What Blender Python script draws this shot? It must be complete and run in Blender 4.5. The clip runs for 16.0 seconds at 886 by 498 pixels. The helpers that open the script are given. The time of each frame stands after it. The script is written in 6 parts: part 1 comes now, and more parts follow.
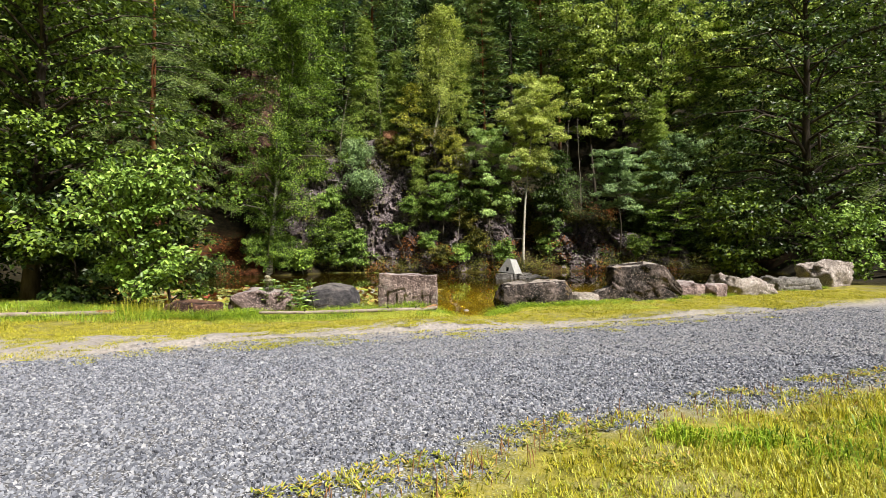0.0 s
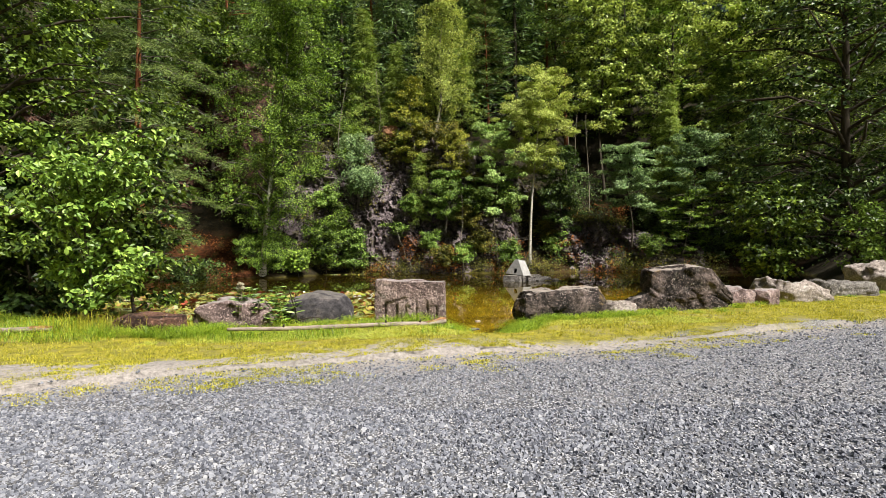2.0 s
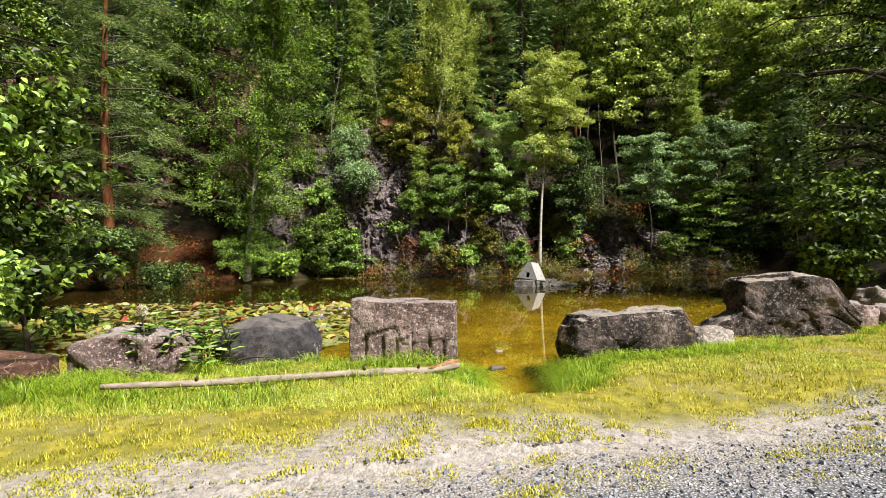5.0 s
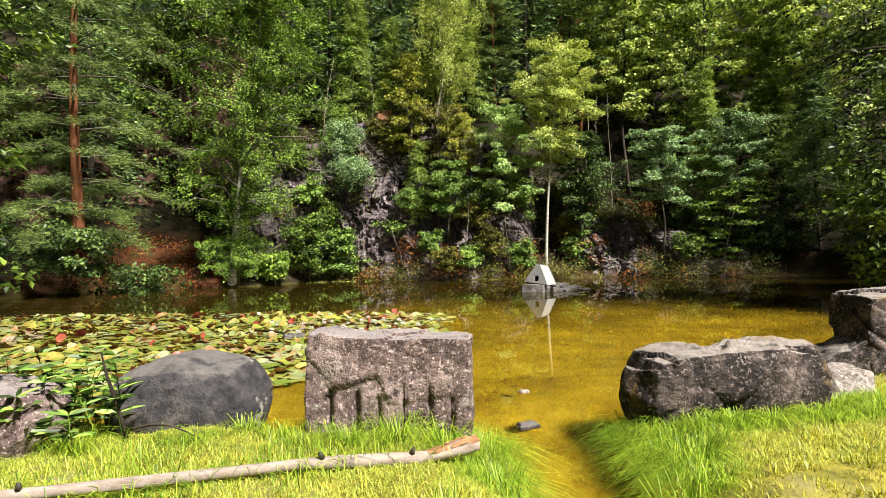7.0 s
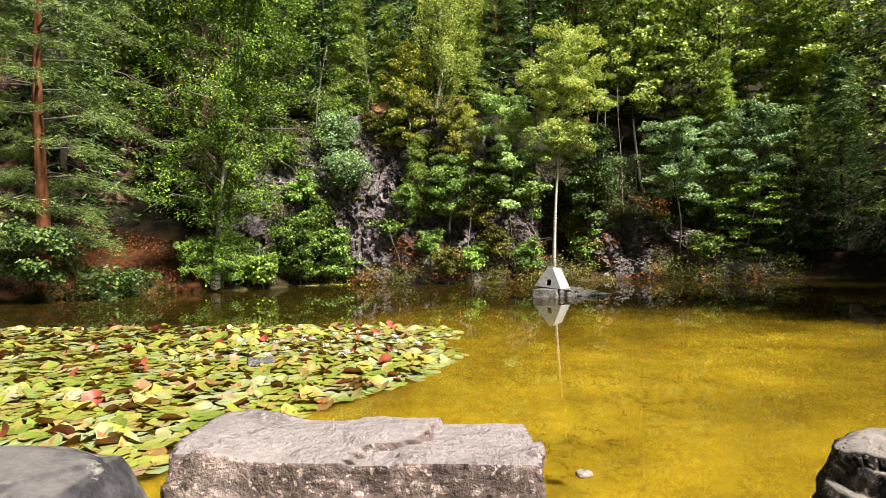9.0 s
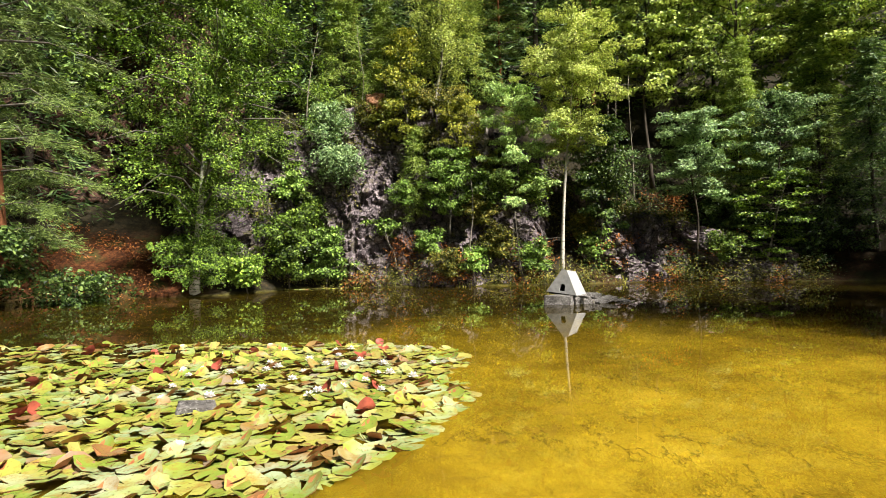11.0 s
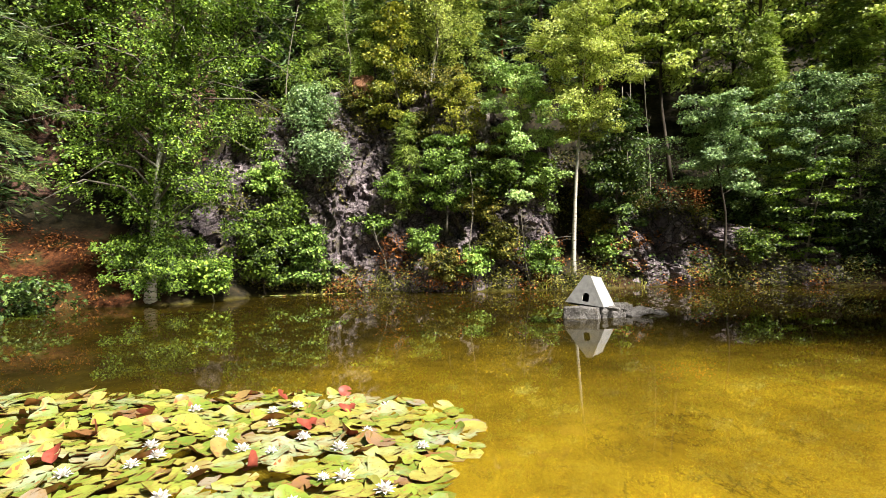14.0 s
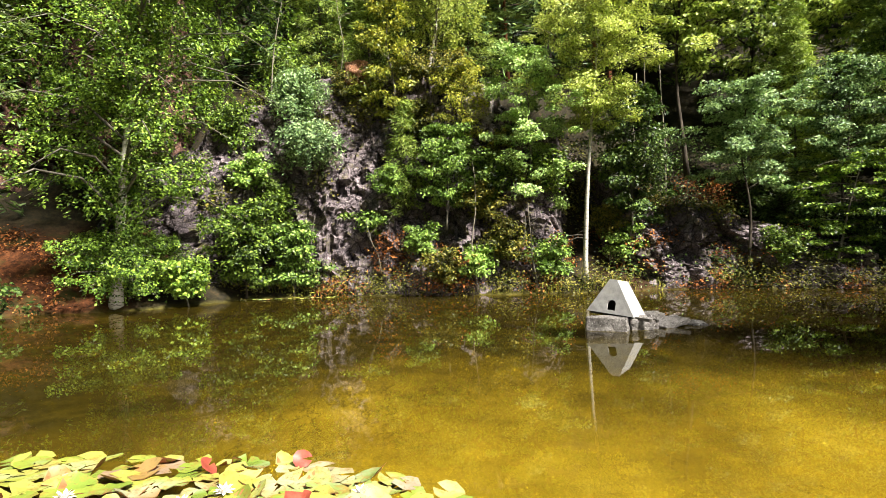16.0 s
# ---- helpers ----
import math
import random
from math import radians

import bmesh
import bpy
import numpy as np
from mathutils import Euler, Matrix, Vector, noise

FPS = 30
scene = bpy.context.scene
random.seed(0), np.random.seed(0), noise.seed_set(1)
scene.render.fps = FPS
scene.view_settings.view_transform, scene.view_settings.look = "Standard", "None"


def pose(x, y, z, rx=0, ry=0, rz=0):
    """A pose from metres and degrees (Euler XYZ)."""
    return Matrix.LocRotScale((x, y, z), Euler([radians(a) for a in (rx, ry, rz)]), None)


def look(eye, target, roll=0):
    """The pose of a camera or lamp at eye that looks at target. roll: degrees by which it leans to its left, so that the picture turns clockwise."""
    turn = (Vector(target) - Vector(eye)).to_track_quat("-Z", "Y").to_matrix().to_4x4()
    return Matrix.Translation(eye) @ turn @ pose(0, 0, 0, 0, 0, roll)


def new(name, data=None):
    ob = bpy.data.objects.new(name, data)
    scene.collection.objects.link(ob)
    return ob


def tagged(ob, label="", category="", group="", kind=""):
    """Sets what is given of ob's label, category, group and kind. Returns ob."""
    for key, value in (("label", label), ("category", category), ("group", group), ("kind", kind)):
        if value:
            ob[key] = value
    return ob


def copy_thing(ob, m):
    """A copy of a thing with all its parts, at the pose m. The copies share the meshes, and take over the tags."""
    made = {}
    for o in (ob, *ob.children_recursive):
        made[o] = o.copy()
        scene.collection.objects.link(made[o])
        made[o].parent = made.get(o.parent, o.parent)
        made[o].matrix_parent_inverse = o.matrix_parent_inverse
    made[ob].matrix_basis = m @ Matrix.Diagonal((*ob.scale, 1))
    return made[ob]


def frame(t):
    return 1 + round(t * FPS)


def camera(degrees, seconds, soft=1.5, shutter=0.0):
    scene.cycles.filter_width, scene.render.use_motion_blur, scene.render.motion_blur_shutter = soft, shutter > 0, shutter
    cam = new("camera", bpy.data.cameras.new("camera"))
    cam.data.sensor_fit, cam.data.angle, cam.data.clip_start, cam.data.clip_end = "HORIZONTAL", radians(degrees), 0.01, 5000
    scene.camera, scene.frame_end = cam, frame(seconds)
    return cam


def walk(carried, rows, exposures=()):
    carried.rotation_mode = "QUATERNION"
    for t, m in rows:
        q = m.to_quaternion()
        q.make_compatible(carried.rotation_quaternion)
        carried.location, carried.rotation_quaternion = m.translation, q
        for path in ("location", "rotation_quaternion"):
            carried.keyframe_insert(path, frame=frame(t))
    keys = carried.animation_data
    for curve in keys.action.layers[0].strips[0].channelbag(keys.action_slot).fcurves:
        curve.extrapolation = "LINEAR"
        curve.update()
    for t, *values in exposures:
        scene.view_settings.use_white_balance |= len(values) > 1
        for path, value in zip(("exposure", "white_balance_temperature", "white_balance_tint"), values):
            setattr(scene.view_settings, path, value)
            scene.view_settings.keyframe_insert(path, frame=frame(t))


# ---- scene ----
cam = camera(77.77, 16.0, soft=0.3)
PATH = [  # seconds, eye (m), turn (degrees)
    (0.0, 0.0000, 0.0000, 1.0760, 90.441, 0.414, 0.012),
    (0.5, -0.0301, 0.3306, 1.0792, 90.440, 0.430, 0.045),
    (1.0, -0.0632, 0.6816, 1.0844, 90.431, 0.494, 0.057),
    (1.5, -0.0912, 1.0609, 1.0915, 90.442, 0.527, 0.058),
    (2.0, -0.1143, 1.4512, 1.1009, 90.444, 0.548, 0.079),
    (2.5, -0.1350, 1.8484, 1.1047, 90.456, 0.618, 0.099),
    (3.0, -0.1506, 2.2277, 1.1102, 90.480, 0.657, 0.118),
    (3.5, -0.1651, 2.6391, 1.1189, 90.484, 0.684, 0.136),
    (4.0, -0.1758, 3.0509, 1.1263, 90.498, 0.700, 0.154),
    (6.5, -0.2352, 5.1505, 1.1777, 90.563, 0.849, 0.078),
    (7.0, -0.2516, 5.5733, 1.1867, 90.588, 0.873, 0.041),
    (7.5, -0.2746, 5.9937, 1.1932, 90.613, 0.896, 0.004),
    (8.0, -0.3002, 6.4116, 1.2026, 90.627, 0.916, -0.033),
    (8.5, -0.3230, 6.8350, 1.2096, 90.620, 0.935, -0.070),
    (9.0, -0.3418, 7.2598, 1.2194, 90.622, 0.953, -0.098),
    (11.5, -0.3819, 9.4127, 1.2677, 90.667, 1.043, -0.282),
    (12.0, -0.3805, 9.8391, 1.2783, 90.657, 1.069, -0.352),
    (12.5, -0.3720, 10.2681, 1.2879, 90.635, 1.084, -0.421),
    (13.0, -0.3630, 10.6970, 1.3006, 90.629, 1.107, -0.506),
    (13.5, -0.3627, 11.1220, 1.3151, 90.610, 1.129, -0.579),
    (14.0, -0.3722, 11.5415, 1.3260, 90.587, 1.120, -0.648),
    (14.5, -0.3810, 11.9594, 1.3335, 90.560, 1.100, -0.692),
    (15.0, -0.3746, 12.3733, 1.3403, 90.538, 1.089, -0.723),
    (15.5, -0.3740, 12.7922, 1.3488, 90.511, 1.097, -0.749),
    (16.0, -0.3883, 13.2161, 1.3509, 90.488, 1.093, -0.780),
]
EXPOSURES = [(0.0, 0.62), (4.0, 0.68), (7.0, 1.0), (9.0, 1.1), (11.5, 1.15), (14.0, 1.25), (16.0, 1.5)]  # the lens opens towards the dark wood
walk(cam, [(t, pose(x, y, z, rx, ry, rz)) for t, x, y, z, rx, ry, rz in PATH], EXPOSURES)

# ---- light ----
SUN_EL, SUN_AZ = 51.0, 134.0  # degrees; azimuth clockwise from +y
world = bpy.data.worlds.new("sky")
scene.world = world
world.use_nodes = True
wn = world.node_tree.nodes
sky = wn.new("ShaderNodeTexSky")
sky.sky_type = "NISHITA"
sky.sun_disc = False
sky.sun_elevation = radians(SUN_EL)
sky.sun_rotation = radians(SUN_AZ)
sky.air_density, sky.dust_density, sky.ozone_density = 0.45, 0.25, 0.8
sky.altitude = 900.0
wn["Background"].inputs["Strength"].default_value = 0.025
world.node_tree.links.new(sky.outputs[0], wn["Background"].inputs["Color"])
sun_data = bpy.data.lights.new("sun", "SUN")
sun_data.energy, sun_data.angle, sun_data.color = 6.4, radians(9), (1.0, 0.94, 0.84)
sun = new("sun", sun_data)
sun.matrix_world = look((0, 0, 30), Vector((0, 0, 30)) - Vector((math.sin(radians(SUN_AZ)) * math.cos(radians(SUN_EL)), math.cos(radians(SUN_AZ)) * math.cos(radians(SUN_EL)), math.sin(radians(SUN_EL)))))

# ---- numeric helpers ----
rng = np.random.default_rng(7)


def hash3(ix, iy, iz):
    h = (ix * 374761393 + iy * 668265263 + iz * 2147483647) & 0xFFFFFFFF
    h = ((h ^ (h >> 13)) * 1274126177) & 0xFFFFFFFF
    h = ((h ^ (h >> 16)) * 2246822519) & 0xFFFFFFFF
    return ((h ^ (h >> 13)) & 0xFFFF) / 65535.0


def vnoise(x, y, z=0.0):
    """Smooth lattice noise in -1..1 over arrays."""
    x, y, z = np.broadcast_arrays(np.asarray(x, float), np.asarray(y, float), np.asarray(z, float))
    ix, iy, iz = (np.floor(a).astype(np.int64) for a in (x, y, z))
    fx, fy, fz = x - ix, y - iy, z - iz
    ux, uy, uz = (a * a * (3 - 2 * a) for a in (fx, fy, fz))
    out = 0
    for dx in (0, 1):
        for dy in (0, 1):
            for dz in (0, 1):
                w = (ux if dx else 1 - ux) * (uy if dy else 1 - uy) * (uz if dz else 1 - uz)
                out = out + w * hash3(ix + dx, iy + dy, iz + dz)
    return out * 2 - 1


def fbm(x, y, z=0.0, octaves=4):
    out, amp = 0, 1.0
    for k in range(octaves):
        out = out + amp * vnoise(x * 2 ** k + 17.3 * k, y * 2 ** k + 5.1 * k, np.asarray(z) * 2 ** k)
        amp *= 0.5
    return out / 1.9


def facets(x, y, z, seed=0):
    """Blocky rock: the value and edge distance of jittered cells."""
    ix, iy, iz = (np.floor(a).astype(np.int64) for a in (x, y, z))
    best = np.full(np.shape(x), 9.0)
    second = best.copy()
    val = np.zeros(np.shape(x))
    for dx in (-1, 0, 1):
        for dy in (-1, 0, 1):
            for dz in (-1, 0, 1):
                a, b, c = ix + dx, iy + dy, iz + dz
                px, py, pz = a + hash3(a, b, c + seed), b + hash3(a + 31, b, c + seed), c + hash3(a, b + 57, c + seed)
                d = np.sqrt((px - x) ** 2 + (py - y) ** 2 + (pz - z) ** 2)
                near = d < best
                second = np.where(near, best, np.minimum(second, d))
                val = np.where(near, hash3(a + 5, b + 9, c + seed) + 0.5 * ((x - px) * (hash3(a, b + 3, c) - 0.5) + (z - pz) * (hash3(a + 3, b, c) - 0.5)), val)
                best = np.where(near, d, best)
    return val, second - best


def smooth(a, lo, hi):
    u = np.clip((a - lo) / (hi - lo), 0, 1)
    return u * u * (3 - 2 * u)


def unit(v):
    return v / np.maximum(np.linalg.norm(v, axis=-1, keepdims=True), 1e-9)


def fast_mesh(name, verts, polys, smooth_shade=False, mats=None):
    """verts (n,3); polys: list of int arrays (m,k), k corners each; mats: material index per array."""
    me = bpy.data.meshes.new(name)
    verts = np.asarray(verts, np.float32)
    me.vertices.add(len(verts))
    me.vertices.foreach_set("co", verts.ravel())
    polys = [np.asarray(p, np.int32) for p in polys]
    counts = np.concatenate([np.full(len(p), p.shape[1], np.int32) for p in polys])
    idx = np.concatenate([p.ravel() for p in polys])
    me.loops.add(len(idx))
    me.loops.foreach_set("vertex_index", idx)
    me.polygons.add(len(counts))
    me.polygons.foreach_set("loop_start", np.concatenate([[0], np.cumsum(counts)[:-1]]).astype(np.int32))
    if mats is not None:
        me.polygons.foreach_set("material_index", np.concatenate([np.full(len(p), m, np.int32) for p, m in zip(polys, mats)]))
    me.update(calc_edges=True)
    me.validate()
    me.polygons.foreach_set("use_smooth", np.full(len(me.polygons), smooth_shade))
    return me


class Soup:
    """Gathers vertex and polygon arrays into one mesh."""

    def __init__(self):
        self.v, self.p, self.m, self.n = [], [], [], 0

    def add(self, verts, polys, mat=0):
        verts = np.asarray(verts, float).reshape(-1, 3)
        for q in polys:
            q = np.asarray(q)
            if len(q):
                self.p.append(q + self.n)
                self.m.append(mat)
        self.v.append(verts)
        self.n += len(verts)

    def mesh(self, name, smooth_shade=False):
        return fast_mesh(name, np.concatenate(self.v), self.p, smooth_shade, self.m)


def tube(path, radii, sides=7, cap=True):
    path, radii = np.asarray(path, float), np.asarray(radii, float)
    t = unit(np.gradient(path, axis=0))
    ref = np.where(np.abs(t[:, 2:3]) > 0.9, [[1.0, 0, 0]], [[0, 0, 1.0]])
    a = unit(np.cross(t, ref))
    b = np.cross(t, a)
    ang = np.arange(sides) * 2 * np.pi / sides
    v = path[:, None] + radii[:, None, None] * (np.cos(ang)[None, :, None] * a[:, None] + np.sin(ang)[None, :, None] * b[:, None])
    n = len(path)
    i, j = np.meshgrid(np.arange(n - 1), np.arange(sides), indexing="ij")
    k = (j + 1) % sides
    quads = np.stack([i * sides + j, i * sides + k, (i + 1) * sides + k, (i + 1) * sides + j], -1).reshape(-1, 4)
    polys = [quads]
    if cap:
        polys.append(np.array([np.arange(sides)[::-1], (n - 1) * sides + np.arange(sides)]))
    return v.reshape(-1, 3), polys


def leaf_quads(base, way, normal, length, width, fold=0.15):
    """Folded four-corner leaves."""
    side = unit(np.cross(way, normal))
    up = np.cross(side, way)
    ln, wd = np.reshape(length, (-1, 1)), np.reshape(width, (-1, 1))
    mid = base + way * ln * 0.45
    v = np.stack([base, mid + side * wd * 0.5 + up * wd * fold, base + way * ln - up * wd * 0.2, mid - side * wd * 0.5 + up * wd * fold], 1)
    q = np.arange(len(base))[:, None] * 4 + np.arange(4)
    return v.reshape(-1, 3), [q]


def leaf_six(base, way, normal, length, width):
    """Broader leaves of six corners, folded along the midrib and curved down."""
    side = unit(np.cross(way, normal))
    up = np.cross(side, way)
    ln, wd = np.reshape(length, (-1, 1)), np.reshape(width, (-1, 1))
    pts = [base]
    for s in (1, -1):
        pts += [base + way * ln * 0.3 + side * s * wd * 0.42 + up * wd * 0.12, base + way * ln * 0.65 + side * s * wd * 0.4 + up * wd * 0.04]
    pts.append(base + way * ln - up * wd * 0.3)
    v = np.stack(pts, 1)
    o = np.arange(len(base))[:, None] * 6
    return v.reshape(-1, 3), [o + np.array([0, 1, 2, 5]), o + np.array([0, 5, 4, 3])]


def blades(base, height, lean, width, ang=None):
    """Bent grass blades in two pieces."""
    n = len(base)
    height, width = np.reshape(height, (-1, 1)), np.reshape(width, (-1, 1))
    ang = rng.uniform(0, 2 * np.pi, n) if ang is None else ang
    out = np.stack([np.cos(ang), np.sin(ang), np.zeros(n)], 1)
    side = np.stack([-np.sin(ang), np.cos(ang), np.zeros(n)], 1)
    lean = np.reshape(lean, (-1, 1))
    mid = base + out * height * lean * 0.32 + np.array([0, 0, 1.0]) * height * 0.66
    tip = base + out * height * lean + np.array([0, 0, 1.0]) * height * (1 - 0.42 * lean)
    v = np.stack([base - side * width * 0.5, base + side * width * 0.5, mid + side * width * 0.4, mid - side * width * 0.4, tip], 1)
    o = np.arange(n)[:, None] * 5
    return v.reshape(-1, 3), [o + np.array([0, 1, 2, 3]), o + np.array([3, 2, 4])]


def spikes(base, height, lean, width):
    """Short single-piece blades for turf."""
    n = len(base)
    ang = rng.uniform(0, 2 * np.pi, n)
    out = np.stack([np.cos(ang), np.sin(ang), np.zeros(n)], 1)
    side = np.stack([-np.sin(ang), np.cos(ang), np.zeros(n)], 1) * np.reshape(width, (-1, 1)) * 0.5
    h = np.reshape(height, (-1, 1))
    tip = base + out * h * np.reshape(lean, (-1, 1)) + np.array([0, 0, 1.0]) * h
    v = np.stack([base - side, base + side, tip], 1)
    return v.reshape(-1, 3), [np.arange(n)[:, None] * 3 + np.arange(3)]


# ---- naming helpers ----
def part(name, me, material, parent, label=""):
    ob = new(name, me)
    for m in material if isinstance(material, (list, tuple)) else [material]:
        me.materials.append(m)
    ob.parent = parent
    return tagged(ob, label)


def thing(name, label, category, group="", kind="", at=(0, 0, 0), turn=0.0):
    ob = new(name)
    ob.empty_display_size = 0.2
    ob.matrix_basis = pose(*at, 0, 0, turn)
    return tagged(ob, label, category, group, kind)


def solid(name, me, material, label, category, group="", kind=""):
    ob = new(name, me)
    for m in material if isinstance(material, (list, tuple)) else [material]:
        me.materials.append(m)
    return tagged(ob, label, category, group, kind)


def bm_mesh(name, bm, smooth_shade=False):
    me = bpy.data.meshes.new(name)
    bm.to_mesh(me)
    bm.free()
    me.polygons.foreach_set("use_smooth", np.full(len(me.polygons), smooth_shade))
    return me


# ---- materials ----
class Nodes:
    """A thin writer for node materials."""

    def __init__(self, name, roughness=0.8, specular=0.3):
        self.mat = bpy.data.materials.new(name)
        self.mat.use_nodes = True
        self.t = self.mat.node_tree
        self.b = self.t.nodes["Principled BSDF"]
        self.b.inputs["Roughness"].default_value = roughness
        self.b.inputs["Specular IOR Level"].default_value = specular
        self.geo = self.t.nodes.new("ShaderNodeNewGeometry")
        self.obj = self.t.nodes.new("ShaderNodeObjectInfo")

    def put(self, value, socket):
        if isinstance(value, bpy.types.NodeSocket):
            self.t.links.new(value, socket)
        elif isinstance(value, (tuple, list)) and len(value) == 3 and socket.type == "RGBA":
            socket.default_value = (*value, 1)
        else:
            socket.default_value = value

    def noise(self, scale, detail=4.0, rough=0.6, vec=None, squash=None):
        n = self.t.nodes.new("ShaderNodeTexNoise")
        self.put(scale, n.inputs["Scale"])
        self.put(detail, n.inputs["Detail"])
        self.put(rough, n.inputs["Roughness"])
        v = vec if vec is not None else self.geo.outputs["Position"]
        if squash:
            m = self.t.nodes.new("ShaderNodeMapping")
            m.inputs["Scale"].default_value = squash
            self.t.links.new(v, m.inputs["Vector"])
            v = m.outputs[0]
        self.t.links.new(v, n.inputs["Vector"])
        return n.outputs["Fac"]

    def cells(self, scale, feature="F1", out="Distance"):
        n = self.t.nodes.new("ShaderNodeTexVoronoi")
        n.feature = feature
        self.put(scale, n.inputs["Scale"])
        self.t.links.new(self.geo.outputs["Position"], n.inputs["Vector"])
        return n.outputs[out]

    def ramp(self, fac, stops):
        n = self.t.nodes.new("ShaderNodeValToRGB")
        e = n.color_ramp.elements
        while len(e) < len(stops):
            e.new(0.5)
        for el, (pos, col) in zip(e, stops):
            el.position = pos
            el.color = (*col, 1) if isinstance(col, (tuple, list)) else (col, col, col, 1)
        self.t.links.new(fac, n.inputs[0])
        return n.outputs[0]

    def mix(self, fac, a, b, mode="MIX"):
        n = self.t.nodes.new("ShaderNodeMix")
        n.data_type, n.blend_type = "RGBA", mode
        self.put(fac, n.inputs[0])
        self.put(a, n.inputs[6])
        self.put(b, n.inputs[7])
        return n.outputs[2]

    def math(self, op, a, b=0.0):
        n = self.t.nodes.new("ShaderNodeMath")
        n.operation = op
        self.put(a, n.inputs[0])
        self.put(b, n.inputs[1])
        return n.outputs[0]

    def attr(self, name, out="Color"):
        n = self.t.nodes.new("ShaderNodeAttribute")
        n.attribute_name = name
        return n.outputs[out]

    def split(self, col):
        n = self.t.nodes.new("ShaderNodeSeparateColor")
        self.t.links.new(col, n.inputs[0])
        return n.outputs

    def bump(self, height, strength=0.5, distance=0.02):
        n = self.t.nodes.new("ShaderNodeBump")
        n.inputs["Strength"].default_value = strength
        n.inputs["Distance"].default_value = distance
        self.t.links.new(height, n.inputs["Height"])
        self.t.links.new(n.outputs[0], self.b.inputs["Normal"])
        return n.outputs[0]

    def color(self, c):
        self.put(c, self.b.inputs["Base Color"])
        return self.mat


def leaf_material(name, dark, mid, light, glow=0.22, patch=1.5, rough=0.42):
    """Foliage: leaf to leaf, clump to clump and tree to tree variation, with light through the blade."""
    n = Nodes(name, rough, 0.32)
    isl = n.geo.outputs["Random Per Island"]
    big = n.noise(patch, 3.0)
    k = n.math("ADD", n.math("MULTIPLY", isl, 0.65), n.math("MULTIPLY", big, 0.55))
    k = n.math("ADD", k, n.math("MULTIPLY", n.obj.outputs["Random"], 0.18))
    col = n.ramp(k, [(0.36, tuple(0.5 * v for v in dark)), (0.68, mid), (0.98, light)])
    n.color(col)
    tr = n.t.nodes.new("ShaderNodeBsdfTranslucent")
    n.put(n.mix(1.0, col, (1.0, 0.97, 0.6), "MULTIPLY"), tr.inputs["Color"])
    ms = n.t.nodes.new("ShaderNodeMixShader")
    ms.inputs[0].default_value = 0.75 * glow
    n.t.links.new(n.b.outputs[0], ms.inputs[1])
    n.t.links.new(tr.outputs[0], ms.inputs[2])
    n.t.links.new(ms.outputs[0], n.t.nodes["Material Output"].inputs[0])
    return n.mat


def bark_material(name, a, b, scale=9.0, squash=(1, 1, 0.25), strength=0.6):
    n = Nodes(name, 0.9, 0.15)
    f = n.noise(scale, 6.0, 0.7, squash=squash)
    n.bump(f, strength, 0.03)
    return n.color(n.ramp(f, [(0.35, a), (0.65, b)]))


LEAF_ALDER = leaf_material("alder leaves", (0.014, 0.034, 0.006), (0.090, 0.155, 0.022), (0.27, 0.39, 0.055))
LEAF_HAZEL = leaf_material("hazel leaves", (0.034, 0.068, 0.012), (0.150, 0.265, 0.045), (0.37, 0.54, 0.11))
LEAF_BIRCH = leaf_material("birch leaves", (0.030, 0.070, 0.010), (0.170, 0.295, 0.040), (0.42, 0.59, 0.085), 0.3)
LEAF_PALE = leaf_material("pale birch leaves", (0.105, 0.150, 0.034), (0.41, 0.51, 0.12), (0.70, 0.76, 0.24), 0.4)
LEAF_MAPLE = leaf_material("maple leaves", (0.075, 0.125, 0.030), (0.38, 0.50, 0.115), (0.74, 0.82, 0.27), 0.35)
LEAF_DARK = leaf_material("dark leaves", (0.010, 0.026, 0.008), (0.058, 0.112, 0.024), (0.17, 0.25, 0.058))
LEAF_GREY = leaf_material("grey green leaves", (0.036, 0.070, 0.030), (0.18, 0.30, 0.125), (0.42, 0.57, 0.25))
LEAF_PALEGREEN = leaf_material("light rowan leaves", (0.066, 0.120, 0.038), (0.28, 0.44, 0.135), (0.54, 0.70, 0.25), 0.3)
LEAF_YELLOW = leaf_material("yellowing leaves", (0.07, 0.10, 0.015), (0.26, 0.31, 0.042), (0.56, 0.54, 0.085), 0.3)
LEAF_MIX = leaf_material("undergrowth leaves", (0.022, 0.035, 0.009), (0.12, 0.14, 0.024), (0.33, 0.29, 0.05), patch=0.9)
LEAF_DEAD = leaf_material("dead leaves", (0.075, 0.026, 0.009), (0.26, 0.085, 0.022), (0.46, 0.19, 0.05), 0.15, 2.0, 0.8)
NEEDLE_PINE = leaf_material("pine needles", (0.018, 0.036, 0.011), (0.105, 0.165, 0.042), (0.28, 0.37, 0.095), 0.2)
NEEDLE_SPRUCE = leaf_material("spruce needles", (0.016, 0.040, 0.015), (0.105, 0.19, 0.058), (0.28, 0.40, 0.115), 0.18)
NEEDLE_LARCH = leaf_material("larch needles", (0.095, 0.155, 0.025), (0.22, 0.32, 0.055), (0.40, 0.50, 0.10), 0.3)
GRASS = leaf_material("grass blades", (0.14, 0.18, 0.012), (0.41, 0.405, 0.030), (0.62, 0.56, 0.07), 0.35, 0.8)
GRASS_FRESH = leaf_material("fresh short grass", (0.18, 0.27, 0.03), (0.41, 0.49, 0.065), (0.64, 0.68, 0.14), 0.35, 1.4)
